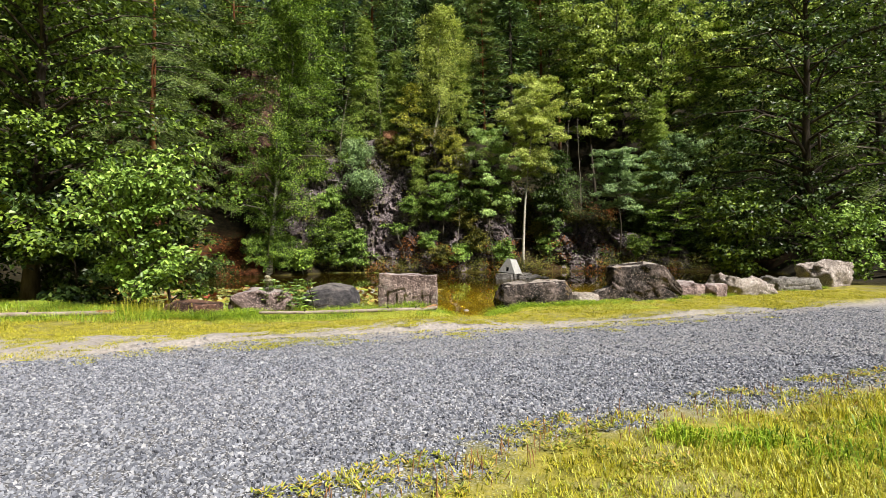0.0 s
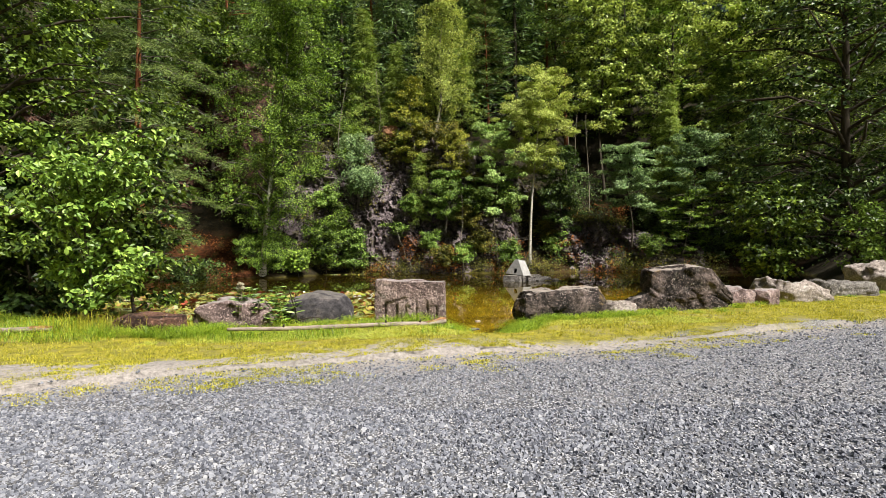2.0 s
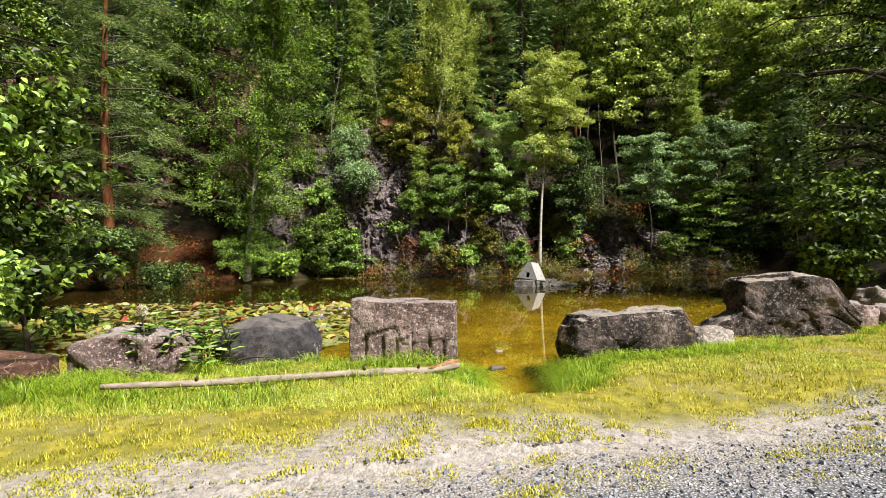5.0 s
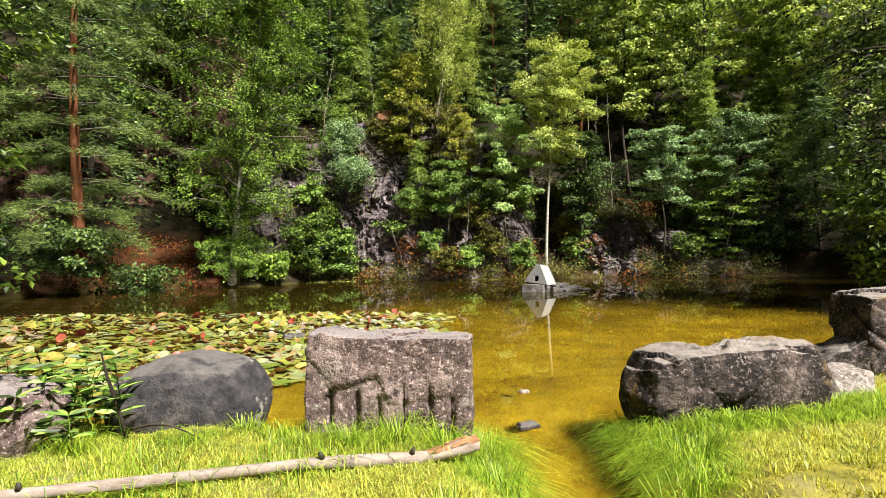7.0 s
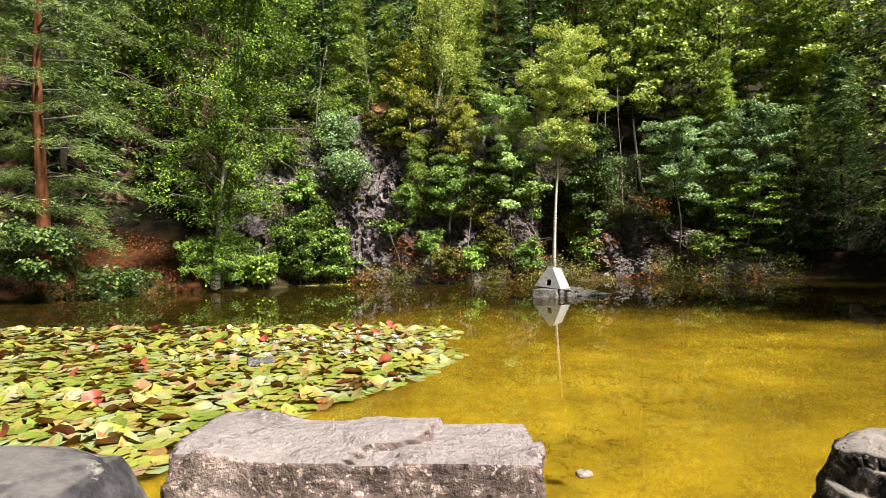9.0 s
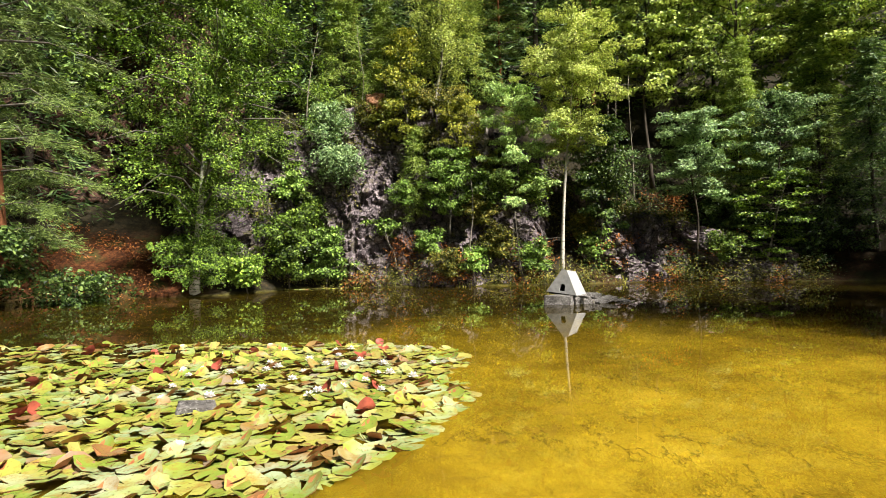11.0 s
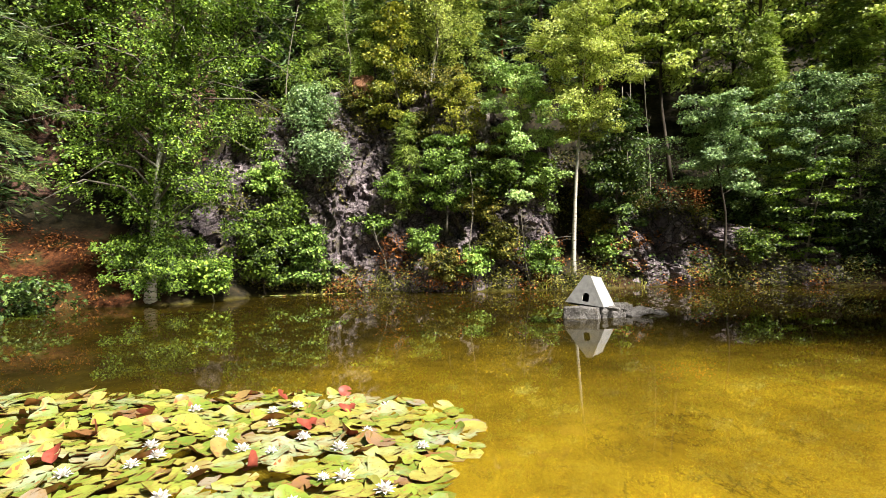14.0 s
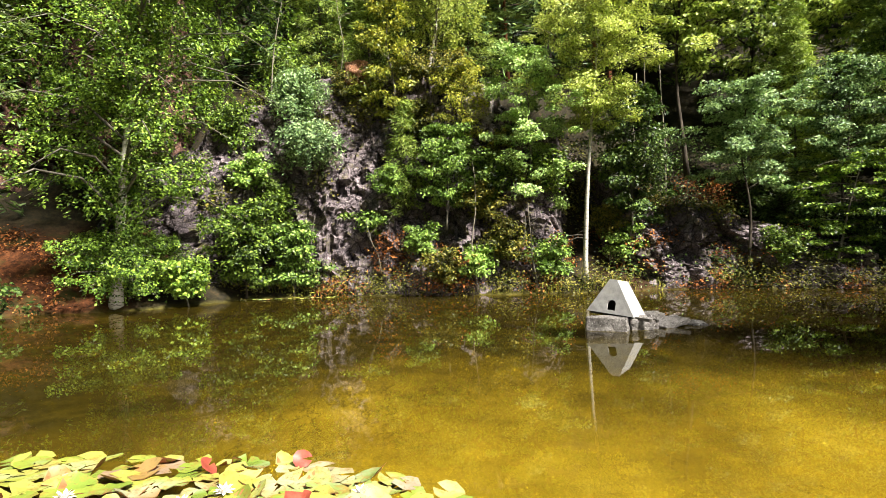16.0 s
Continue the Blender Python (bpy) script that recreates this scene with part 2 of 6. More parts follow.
GRASS_LUSH = leaf_material("lush grass blades", (0.06, 0.14, 0.008), (0.20, 0.35, 0.022), (0.44, 0.54, 0.055), 0.35, 1.4)
WEED_RED = leaf_material("reddish weed leaves", (0.14, 0.21, 0.022), (0.36, 0.40, 0.045), (0.46, 0.30, 0.075), 0.25, 3.0)

BARK_DARK = bark_material("dark bark", (0.020, 0.016, 0.012), (0.085, 0.070, 0.055))
BARK_GREY = bark_material("grey bark", (0.06, 0.055, 0.045), (0.20, 0.18, 0.15))
BARK_PINE = bark_material("pine bark", (0.09, 0.032, 0.016), (0.30, 0.12, 0.055), 7.0)
TWIG_PALE = bark_material("pale dead twigs", (0.16, 0.14, 0.11), (0.34, 0.30, 0.25))


def birch_bark():
    n = Nodes("birch bark", 0.7, 0.25)
    f = n.noise(14.0, 4.0, 0.65, squash=(0.5, 0.5, 2.2))
    g = n.noise(3.0, 2.0)
    col = n.ramp(f, [(0.36, (0.05, 0.045, 0.04)), (0.44, (0.50, 0.47, 0.42)), (0.7, (0.68, 0.65, 0.60))])
    n.bump(f, 0.3, 0.01)
    return n.color(n.mix(n.math("MULTIPLY", g, 0.4), col, (0.30, 0.27, 0.20)))


BARK_BIRCH = birch_bark()


def stone_material(name, a, b, c, moss=(0.07, 0.085, 0.02), moss_at=0.62, scale=1.0, speck=True, strength=0.9, cap=None, cracks=0.0):
    n = Nodes(name, 0.88, 0.25)
    f = n.noise(3.2 * scale, 8.0, 0.68)
    g = n.noise(17.0 * scale, 6.0, 0.7)
    h = n.noise(1.1 * scale, 3.0, 0.5)
    col = n.ramp(f, [(0.34, a), (0.5, b), (0.68, c)])
    col = n.mix(n.math("MULTIPLY", n.ramp(g, [(0.40, 1.0), (0.52, 0.0)]), 0.55), col, tuple(v * 0.35 for v in a))
    if speck:
        s = n.noise(46.0 * scale, 3.0, 0.6)
        col = n.mix(n.ramp(s, [(0.58, 0.0), (0.64, 0.8)]), col, tuple(min(0.75, v * 1.5) for v in c))
        pit = n.noise(24.0 * scale, 5.0, 0.75)
        col = n.mix(n.ramp(pit, [(0.36, 0.85), (0.43, 0.0)]), col, tuple(v * 0.3 for v in a))
        col = n.mix(n.math("MULTIPLY", n.ramp(pit, [(0.58, 0.0), (0.63, 0.85)]), n.ramp(h, [(0.42, 0.15), (0.56, 1.0)])), col, tuple(min(0.72, 0.16 + v) for v in c))
    if cracks:
        edge = n.cells(cracks, "DISTANCE_TO_EDGE")
        tone = n.split(n.cells(cracks, out="Color"))[0]
        col = n.mix(n.math("MULTIPLY", tone, 0.6), col, tuple(v * 0.45 for v in b))
        col = n.mix(n.ramp(edge, [(0.0, 0.9), (0.07, 0.0)]), col, tuple(v * 0.3 for v in a))
    lich = n.ramp(n.noise(6.0 * scale, 5.0, 0.7), [(0.60, 0.0), (0.66, 0.8)])
    col = n.mix(n.math("MULTIPLY", lich, n.ramp(h, [(0.45, 0.0), (0.6, 0.7)])), col, (0.42, 0.40, 0.36))
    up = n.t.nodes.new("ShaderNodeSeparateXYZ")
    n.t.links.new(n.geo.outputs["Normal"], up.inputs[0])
    if cap:  # paler mottled colour on upward-facing faces
        top_mask = n.ramp(n.math("ADD", up.outputs[2], n.math("MULTIPLY", n.math("SUBTRACT", f, 0.5), 0.6)), [(0.78, 0.0), (0.96, 0.85)])
        col = n.mix(top_mask, col, n.mix(g, tuple(v * 0.6 for v in cap), tuple(v * 1.25 for v in cap)))
    mossy = n.math("MULTIPLY", n.ramp(n.noise(2.3 * scale, 5.0, 0.7), [(moss_at, 0.0), (moss_at + 0.08, 0.85)]), n.ramp(up.outputs[2], [(0.0, 0.25), (0.5, 1.0)]))
    col = n.mix(mossy, col, moss)
    n.bump(n.math("ADD", n.math("MULTIPLY", f, 1.0), n.math("ADD", n.math("MULTIPLY", g, 0.6), n.math("MULTIPLY", n.noise(60.0 * scale, 4.0, 0.7), 0.25))), strength, 0.07)
    return n.color(col)


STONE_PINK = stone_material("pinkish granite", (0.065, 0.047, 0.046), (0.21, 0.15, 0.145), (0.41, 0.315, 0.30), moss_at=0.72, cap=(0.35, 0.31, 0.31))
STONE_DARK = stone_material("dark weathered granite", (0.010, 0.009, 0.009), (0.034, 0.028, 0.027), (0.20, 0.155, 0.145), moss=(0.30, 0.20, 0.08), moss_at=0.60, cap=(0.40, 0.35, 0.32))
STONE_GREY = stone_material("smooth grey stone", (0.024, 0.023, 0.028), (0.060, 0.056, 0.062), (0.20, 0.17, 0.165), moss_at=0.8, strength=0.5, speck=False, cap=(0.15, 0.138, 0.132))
STONE_PALE = stone_material("pale stone", (0.20, 0.165, 0.15), (0.34, 0.29, 0.265), (0.46, 0.42, 0.40), moss_at=0.8)
STONE_CLIFF = stone_material("cliff rock", (0.028, 0.022, 0.028), (0.15, 0.118, 0.13), (0.40, 0.335, 0.355), moss=(0.085, 0.08, 0.018), moss_at=0.54, scale=0.9, cracks=2.6)
STONE_WET = stone_material("damp grey stone", (0.08, 0.072, 0.068), (0.16, 0.148, 0.14), (0.27, 0.255, 0.245), moss_at=0.8)
STONE_RUST = stone_material("red-brown rock", (0.03, 0.018, 0.014), (0.13, 0.065, 0.045), (0.27, 0.15, 0.11), moss_at=0.66, scale=0.7, cracks=1.2)
STONE_ORANGE = stone_material("rusty rock", (0.16, 0.07, 0.035), (0.36, 0.17, 0.09), (0.50, 0.30, 0.19), moss_at=0.75)


def ground_material():
    """Zones by attribute: r gravel, g pond bed, b leaf litter; the rest is grassy earth."""
    n = Nodes("ground", 0.92, 0.2)
    r, g, b = n.split(n.attr("zone"))[:3]
    c = n.cells(75.0)
    cc = n.split(n.cells(75.0, out="Color"))[0]
    fine = n.noise(140.0, 3.0, 0.7)
    gravel = n.ramp(cc, [(0.0, (0.11, 0.12, 0.15)), (0.5, (0.36, 0.37, 0.42)), (0.9, (0.48, 0.49, 0.54)), (1.0, (0.56, 0.57, 0.60))])
    # shade in the gaps between pebbles, painted into the colour
    gravel = n.mix(n.ramp(c, [(0.36, 0.0), (0.56, 0.95)]), gravel, (0.035, 0.038, 0.046))
    gravel = n.mix(n.math("MULTIPLY", n.noise(0.9, 3.0), 0.35), gravel, (0.33, 0.315, 0.32))
    earth = n.ramp(n.noise(7.0, 7.0, 0.7), [(0.33, (0.10, 0.10, 0.02)), (0.5, (0.22, 0.20, 0.03)), (0.68, (0.36, 0.31, 0.05))])
    earth = n.mix(n.ramp(n.noise(1.6, 4.0, 0.6), [(0.52, 0.0), (0.64, 0.8)]), earth, (0.22, 0.20, 0.09))
    bed = n.ramp(n.noise(0.8, 6.0, 0.65), [(0.36, (0.165, 0.122, 0.020)), (0.55, (0.27, 0.212, 0.036)), (0.7, (0.36, 0.29, 0.062))])
    bed = n.mix(n.ramp(n.noise(3.0, 6.0, 0.75, squash=(0.6, 1.6, 1)), [(0.56, 0.0), (0.70, 0.75)]), bed, (0.15, 0.11, 0.035))
    weed = n.math("ABSOLUTE", n.math("SUBTRACT", n.noise(1.5, 5.0, 0.7, squash=(1.5, 0.7, 1)), 0.5))
    bed = n.mix(n.math("MULTIPLY", n.ramp(weed, [(0.0, 0.8), (0.02, 0.0)]), n.ramp(n.noise(0.7, 3.0), [(0.45, 0.0), (0.6, 1.0)])), bed, (0.05, 0.035, 0.01))
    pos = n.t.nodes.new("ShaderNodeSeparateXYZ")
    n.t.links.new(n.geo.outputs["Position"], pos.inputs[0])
    # dark silt that also stands in for light lost in deeper water
    shaded_silt = n.ramp(n.noise(1.7, 7.0, 0.75), [(0.38, (0.008, 0.0065, 0.002)), (0.52, (0.022, 0.018, 0.004)), (0.66, (0.055, 0.044, 0.009))])
    # shade painted by depth, distance, under the lilies and towards the right
    bed_shade = n.math("ADD", n.math("MULTIPLY", n.math("SUBTRACT", -0.22, pos.outputs[2]), 0.8), n.math("MULTIPLY", n.math("SUBTRACT", pos.outputs[1], 17.0), 0.10))
    bed_shade = n.math("ADD", bed_shade, n.math("MAXIMUM", 0.0, n.math("MULTIPLY", n.math("SUBTRACT", -0.9, pos.outputs[0]), 0.13)))
    bed_shade = n.math("ADD", bed_shade, n.math("MAXIMUM", 0.0, n.math("MULTIPLY", n.math("SUBTRACT", pos.outputs[0], 4.5), 0.05)))
    bed_shade = n.math("ADD", bed_shade, n.math("MULTIPLY", n.math("SUBTRACT", n.noise(0.55, 5.0, 0.6), 0.5), 0.9))
    bed = n.mix(n.ramp(bed_shade, [(0.12, 0.0), (1.1, 1.0)]), bed, shaded_silt)
    litter = n.ramp(n.noise(9.0, 7.0, 0.75), [(0.34, (0.015, 0.006, 0.002)), (0.5, (0.068, 0.023, 0.008)), (0.66, (0.16, 0.060, 0.020))])
    litter = n.mix(n.ramp(n.noise(1.3, 4.0), [(0.5, 0.0), (0.62, 0.8)]), litter, (0.055, 0.06, 0.016))
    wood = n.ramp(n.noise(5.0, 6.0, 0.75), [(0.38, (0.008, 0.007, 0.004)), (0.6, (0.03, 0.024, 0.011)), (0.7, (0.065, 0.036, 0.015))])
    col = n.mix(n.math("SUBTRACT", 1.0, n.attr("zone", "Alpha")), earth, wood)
    col = n.mix(b, col, litter)
    col = n.mix(r, col, gravel)
    grit = n.ramp(n.noise(26.0, 6.0, 0.75), [(0.35, (0.16, 0.147, 0.14)), (0.5, (0.30, 0.275, 0.262)), (0.68, (0.42, 0.39, 0.375))])
    col = n.mix(n.attr("grit", "Fac"), col, grit)
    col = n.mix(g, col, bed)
    h = n.mix(r, n.noise(30.0, 5.0, 0.7), n.math("SUBTRACT", 1.0, c))
    n.bump(n.math("ADD", h, n.math("MULTIPLY", fine, 0.25)), 0.7, 0.02)
    return n.color(col)


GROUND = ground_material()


def gravel_stone_material():
    n = Nodes("gravel stones", 0.85, 0.25)
    isl = n.geo.outputs["Random Per Island"]
    col = n.ramp(isl, [(0.0, (0.05, 0.058, 0.082)), (0.45, (0.185, 0.202, 0.258)), (0.85, (0.34, 0.358, 0.42)), (1.0, (0.48, 0.49, 0.53))])
    return n.color(n.mix(n.math("MULTIPLY", n.noise(60.0, 4.0), 0.5), col, (0.11, 0.105, 0.105)))


GRAVEL = gravel_stone_material()


def water_material():
    n = Nodes("pond water")
    t = n.t
    fres = t.nodes.new("ShaderNodeFresnel")
    fres.inputs["IOR"].default_value = 1.33
    bmp = t.nodes.new("ShaderNodeBump")
    bmp.inputs["Strength"].default_value = 0.014
    bmp.inputs["Distance"].default_value = 0.05
    t.links.new(n.noise(2.4, 3.0, 0.5, squash=(1, 0.5, 1)), bmp.inputs["Height"])
    gl = t.nodes.new("ShaderNodeBsdfGlossy")
    gl.inputs["Roughness"].default_value = 0.008
    tr = t.nodes.new("ShaderNodeBsdfRefraction")
    tr.inputs["IOR"].default_value = 1.33
    tr.inputs["Roughness"].default_value = 0.0
    tr.inputs["Color"].default_value = (0.70, 0.61, 0.18, 1)
    t.links.new(bmp.outputs[0], tr.inputs["Normal"])
    murk = t.nodes.new("ShaderNodeBsdfDiffuse")  # silt held in the water
    n.put(n.ramp(n.noise(0.5, 5.0, 0.65), [(0.35, (0.07, 0.053, 0.012)), (0.65, (0.16, 0.12, 0.025))]), murk.inputs["Color"])
    body = t.nodes.new("ShaderNodeMixShader")
    body.inputs[0].default_value = 0.05
    t.links.new(tr.outputs[0], body.inputs[1])
    t.links.new(murk.outputs[0], body.inputs[2])
    ms = t.nodes.new("ShaderNodeMixShader")
    for s in (gl.inputs["Normal"], fres.inputs["Normal"]):
        t.links.new(bmp.outputs[0], s)
    t.links.new(fres.outputs[0], ms.inputs[0])
    t.links.new(body.outputs[0], ms.inputs[1])
    t.links.new(gl.outputs[0], ms.inputs[2])
    t.links.new(ms.outputs[0], t.nodes["Material Output"].inputs[0])
    return n.mat


WATER = water_material()


def plain(name, a, b, rough=0.8, scale=12.0, squash=None, spec=0.25, strength=0.3):
    n = Nodes(name, rough, spec)
    f = n.noise(scale, 6.0, 0.7, squash=squash)
    n.bump(f, strength, 0.01)
    return n.color(n.ramp(f, [(0.35, a), (0.65, b)]))


WOOD_PAINTED = plain("weathered grey boards", (0.27, 0.267, 0.265), (0.40, 0.397, 0.395), 0.75, 9.0)
WOOD_DARK = plain("wet dark wood", (0.02, 0.018, 0.015), (0.07, 0.06, 0.05), 0.6)
DOORWAY_SHADE = plain("painted doorway shade", (0.008, 0.007, 0.006), (0.015, 0.013, 0.012), 0.95)
LOG_WOOD = plain("bleached log", (0.17, 0.13, 0.105), (0.37, 0.31, 0.275), 0.8, 9.0, (0.5, 2.0, 2.0))
LOG_BARK = plain("peeling reddish bark", (0.17, 0.08, 0.035), (0.40, 0.22, 0.11), 0.85, 14.0)
PETAL = plain("white petals", (0.62, 0.59, 0.58), (0.76, 0.73, 0.72), 0.5)
UMBEL = plain("cream umbel flowers", (0.34, 0.31, 0.22), (0.52, 0.48, 0.36), 0.7)
STAMEN = plain("yellow stamens", (0.55, 0.36, 0.03), (0.7, 0.5, 0.06), 0.6)


def pad_material():
    n = Nodes("lily pads", 0.22, 0.9)
    rnd = n.math("FRACT", n.math("ADD", n.obj.outputs["Random"], n.geo.outputs["Random Per Island"]))
    col = n.ramp(rnd, [(0.0, (0.13, 0.19, 0.030)), (0.3, (0.20, 0.255, 0.038)), (0.6, (0.28, 0.30, 0.055)), (0.8, (0.32, 0.30, 0.07)), (0.9, (0.28, 0.24, 0.08)), (0.96, (0.22, 0.10, 0.04)), (1.0, (0.26, 0.22, 0.16))])
    col = n.mix(n.ramp(n.noise(1.6, 4.0, 0.6), [(0.50, 0.0), (0.64, 0.7)]), col, (0.34, 0.40, 0.26))  # pale patches painted in for the sky's sheen on the pads
    col = n.mix(n.ramp(n.noise(9.0, 6.0, 0.75), [(0.50, 0.0), (0.66, 0.8)]), col, (0.25, 0.145, 0.035))
    col = n.mix(n.ramp(n.noise(38.0, 4.0, 0.7), [(0.58, 0.0), (0.66, 0.65)]), col, (0.12, 0.075, 0.03))
    n.bump(n.noise(22.0, 3.0), 0.3, 0.012)
    return n.color(col)


PAD = pad_material()
PAD_UNDER = plain("brownish red underside of lily pads", (0.24, 0.075, 0.03), (0.36, 0.17, 0.06), 0.45, 8.0)
PAD_RED = plain("red underside of a lily pad", (0.15, 0.03, 0.02), (0.34, 0.08, 0.05), 0.4, 8.0)

# ---- the pond's outline and the lie of the land ----
POND = np.array([
    (-6.0, 9.6), (-4.3, 9.35), (-3.0, 9.25), (-1.9, 9.3), (-1.15, 9.0), (-0.2, 9.15), (0.06, 8.75), (0.1, 8.2), (0.3, 7.95),
    (0.6, 7.98), (0.75, 8.3), (0.8, 8.95), (1.1, 9.25), (2.2, 9.75), (3.0, 10.3), (4.6, 11.6), (6.6, 13.0), (9.2, 15.6),
    (12.6, 20.0), (15.6, 25.0), (16.6, 28.4), (15.2, 30.0), (13.1, 29.9), (10.0, 31.1), (7.8, 31.6), (4.0, 30.7), (0.1, 30.8),
    (-3.6, 31.4), (-6.4, 30.7), (-7.4, 28.9), (-8.6, 27.5), (-10.4, 27.2), (-11.8, 26.6), (-13.6, 25.0), (-14.2, 22.6), (-12.6, 18.0), (-9.6, 13.0)])


def pond_distance(x, y):
    """Distance to the shore, negative in the pond."""
    x, y = np.asarray(x, float), np.asarray(y, float)
    d = np.full(x.shape, 1e9)
    inside = np.zeros(x.shape, bool)
    for (ax, ay), (bx, by) in zip(POND, np.roll(POND, -1, 0)):
        ex, ey = bx - ax, by - ay
        k = np.clip(((x - ax) * ex + (y - ay) * ey) / (ex * ex + ey * ey), 0, 1)
        d = np.minimum(d, np.hypot(x - ax - k * ex, y - ay - k * ey))
        cross = ((ay > y) != (by > y)) & (x < (bx - ax) * (y - ay) / (by - ay + 1e-12) + ax)
        inside ^= cross
    return np.where(inside, -d, d)


def road_far(x):
    """The gravel's edge on the pond's side."""
    return np.interp(x, [-30, -3.8, -2.2, 0.1, 1.5, 3.3, 5.5, 7.6, 30], [-7.0, 4.75, 5.75, 6.5, 6.8, 7.6, 8.6, 9.45, 19.0])


def grass_line(x):
    """Where the closed turf of the verge begins."""
    return np.interp(x, [-30, -6, -4, -1.55, -0.55, 0.1, 0.76, 2.27, 4.14, 8, 30], [2.0, 5.6, 6.0, 6.5, 6.85, 7.05, 6.95, 7.25, 7.98, 9.75, 19.2])


def road_near(x):
    return np.interp(x, [-30, -0.6, 0.4, 0.8, 1.3, 2.2, 3.1, 30], [-12.0, 1.9, 2.65, 2.9, 3.1, 3.5, 3.85, 15.5])


def far_rise(d, x):
    cliff = np.interp(d, [0, 0.4, 1.2, 2.0, 4.6, 8, 25, 60, 200], [0.02, 0.22, 0.7, 1.6, 7.8, 10.0, 22, 38, 70])
    left = np.interp(d, [0, 0.3, 1.0, 3.0, 8, 25, 60, 200], [0.02, 0.25, 0.8, 2.3, 6.0, 20, 36, 70])
    right = np.interp(d, [0, 0.4, 1.5, 5, 10, 25, 60, 200], [0.02, 0.2, 0.9, 4.5, 8.5, 20, 36, 70])
    wl, wr = smooth(-x, 8.5, 10.5), smooth(x, 6.0, 9.5)
    return cliff * (1 - wl) * (1 - wr) + left * wl + right * wr


def land(x, y):
    """Height of the ground."""
    x, y = np.asarray(x, float), np.asarray(y, float)
    d = pond_distance(x, y) + 0.10 * vnoise(x * 1.7, y * 1.7, 3.0) * smooth(np.abs(y - 8.5), 0.5, 3)
    away = smooth(y, 9, 30)
    bed = -np.minimum(0.05 + (0.14 + 0.6 * away) * -d, 0.40 + 0.8 * away) - 0.03 * vnoise(x * 1.2, y * 1.2, 5.0)
    bank = 0.015 + 0.20 * smooth(d, 0.0, 0.45)
    flat = np.where(y < road_far(x), 0.18, 0.20 + 0.05 * vnoise(x * 0.9, y * 0.9, 1.0))
    near = np.where(d < 0.5, np.minimum(bank, flat + 0.02), flat)
    near = near + 0.012 * vnoise(x * 6, y * 6, 2.0)
    far = far_rise(np.maximum(d, 0), x) + 0.35 * smooth(d, 0.8, 5) * fbm(x * 0.5, y * 0.5, 9.0)
    w = smooth(y, 15, 24)
    side = smooth(np.abs(x), 11, 22) * smooth(y, 8, 16) * (1 - w)
    out = near * (1 - w) * (1 - side) + far * np.maximum(w, side)
    out = np.where((w > 0) | (side > 0), out, near)
    # unseen rise behind the track, added to cut the low sky
    out = out + 16 * smooth(-y, 9, 45)
    return np.where(d < 0, np.minimum(bed, -0.02), out)


def line(*runs):
    return np.unique(np.concatenate([np.arange(a, b, s) for a, b, s in runs]).round(4))


gx = line((-240, -40, 25), (-40, -16, 1.0), (-16, -5, 0.35), (-5, 6, 0.09), (6, 18, 0.35), (18, 40, 1.0), (40, 241, 25))
gy = line((-200, -60, 25), (-60, -10, 5), (-10, 1.2, 0.7), (1.2, 10.6, 0.09), (10.6, 36, 0.3), (36, 60, 1.2), (60, 261, 25))
GX, GY = np.meshgrid(gx, gy, indexing="xy")
GZ = land(GX, GY)
ny, nx = GX.shape
ii, jj = np.meshgrid(np.arange(ny - 1), np.arange(nx - 1), indexing="ij")
quads = np.stack([ii * nx + jj, ii * nx + jj + 1, (ii + 1) * nx + jj + 1, (ii + 1) * nx + jj], -1).reshape(-1, 4)
me = fast_mesh("ground", np.stack([GX, GY, GZ], -1).reshape(-1, 3), [quads], True)


def gravel_mask(x, y):
    wob = 0.28 * fbm(x * 1.6, y * 1.6, 4.0) + 0.10 * vnoise(x * 7, y * 7, 8.0)
    a = smooth(road_far(x) + wob - y, -0.35, 0.25)
    return a * smooth(y - road_near(x) + 1.6 * wob, -0.5, 0.12)


pd = pond_distance(GX, GY)
zone = np.zeros((ny, nx, 4))
zone[..., 0] = gravel_mask(GX, GY)
zone[..., 1] = smooth(-pd, -0.06, 0.12)
bank = smooth(-GX, 8.0, 9.5) * smooth(GX, -15, -13) * smooth(GY, 22, 24) * smooth(-pd, -3.6, -2.0)
footing = smooth(-pd, -2.2, -0.8) * smooth(GY, 27, 29) * smooth(GX, 4, 6) * 0.35
brink = smooth(0.2 - pd + 0.12 * vnoise(GX * 5, GY * 5, 7.0), 0, 0.12) * smooth(13 - GY, 0, 2)
zone[..., 2] = np.maximum(np.maximum(bank, footing), 0.85 * brink) * (1 - zone[..., 1])
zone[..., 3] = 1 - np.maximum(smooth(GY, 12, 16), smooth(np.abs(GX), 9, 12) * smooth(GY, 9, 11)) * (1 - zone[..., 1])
at = me.color_attributes.new("zone", "FLOAT_COLOR", "POINT")
at.data.foreach_set("color", zone.astype(np.float32).ravel())
wob = 0.22 * fbm(GX * 1.9, GY * 1.9, 14.0)
grit = smooth(GY - road_far(GX) - wob, -0.75, 0.05) * smooth(grass_line(GX) - GY + 1.4 * wob, -0.15, 0.2) * smooth(GY, 1, 3)
gat = me.attributes.new("grit", "FLOAT", "POINT")
gat.data.foreach_set("value", grit.astype(np.float32).ravel())
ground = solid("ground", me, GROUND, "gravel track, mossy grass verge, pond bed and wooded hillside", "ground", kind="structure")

me = fast_mesh("water", [(-22, 7.2, 0), (22, 7.2, 0), (22, 34, 0), (-22, 34, 0)], [np.array([[0, 1, 2, 3]])])
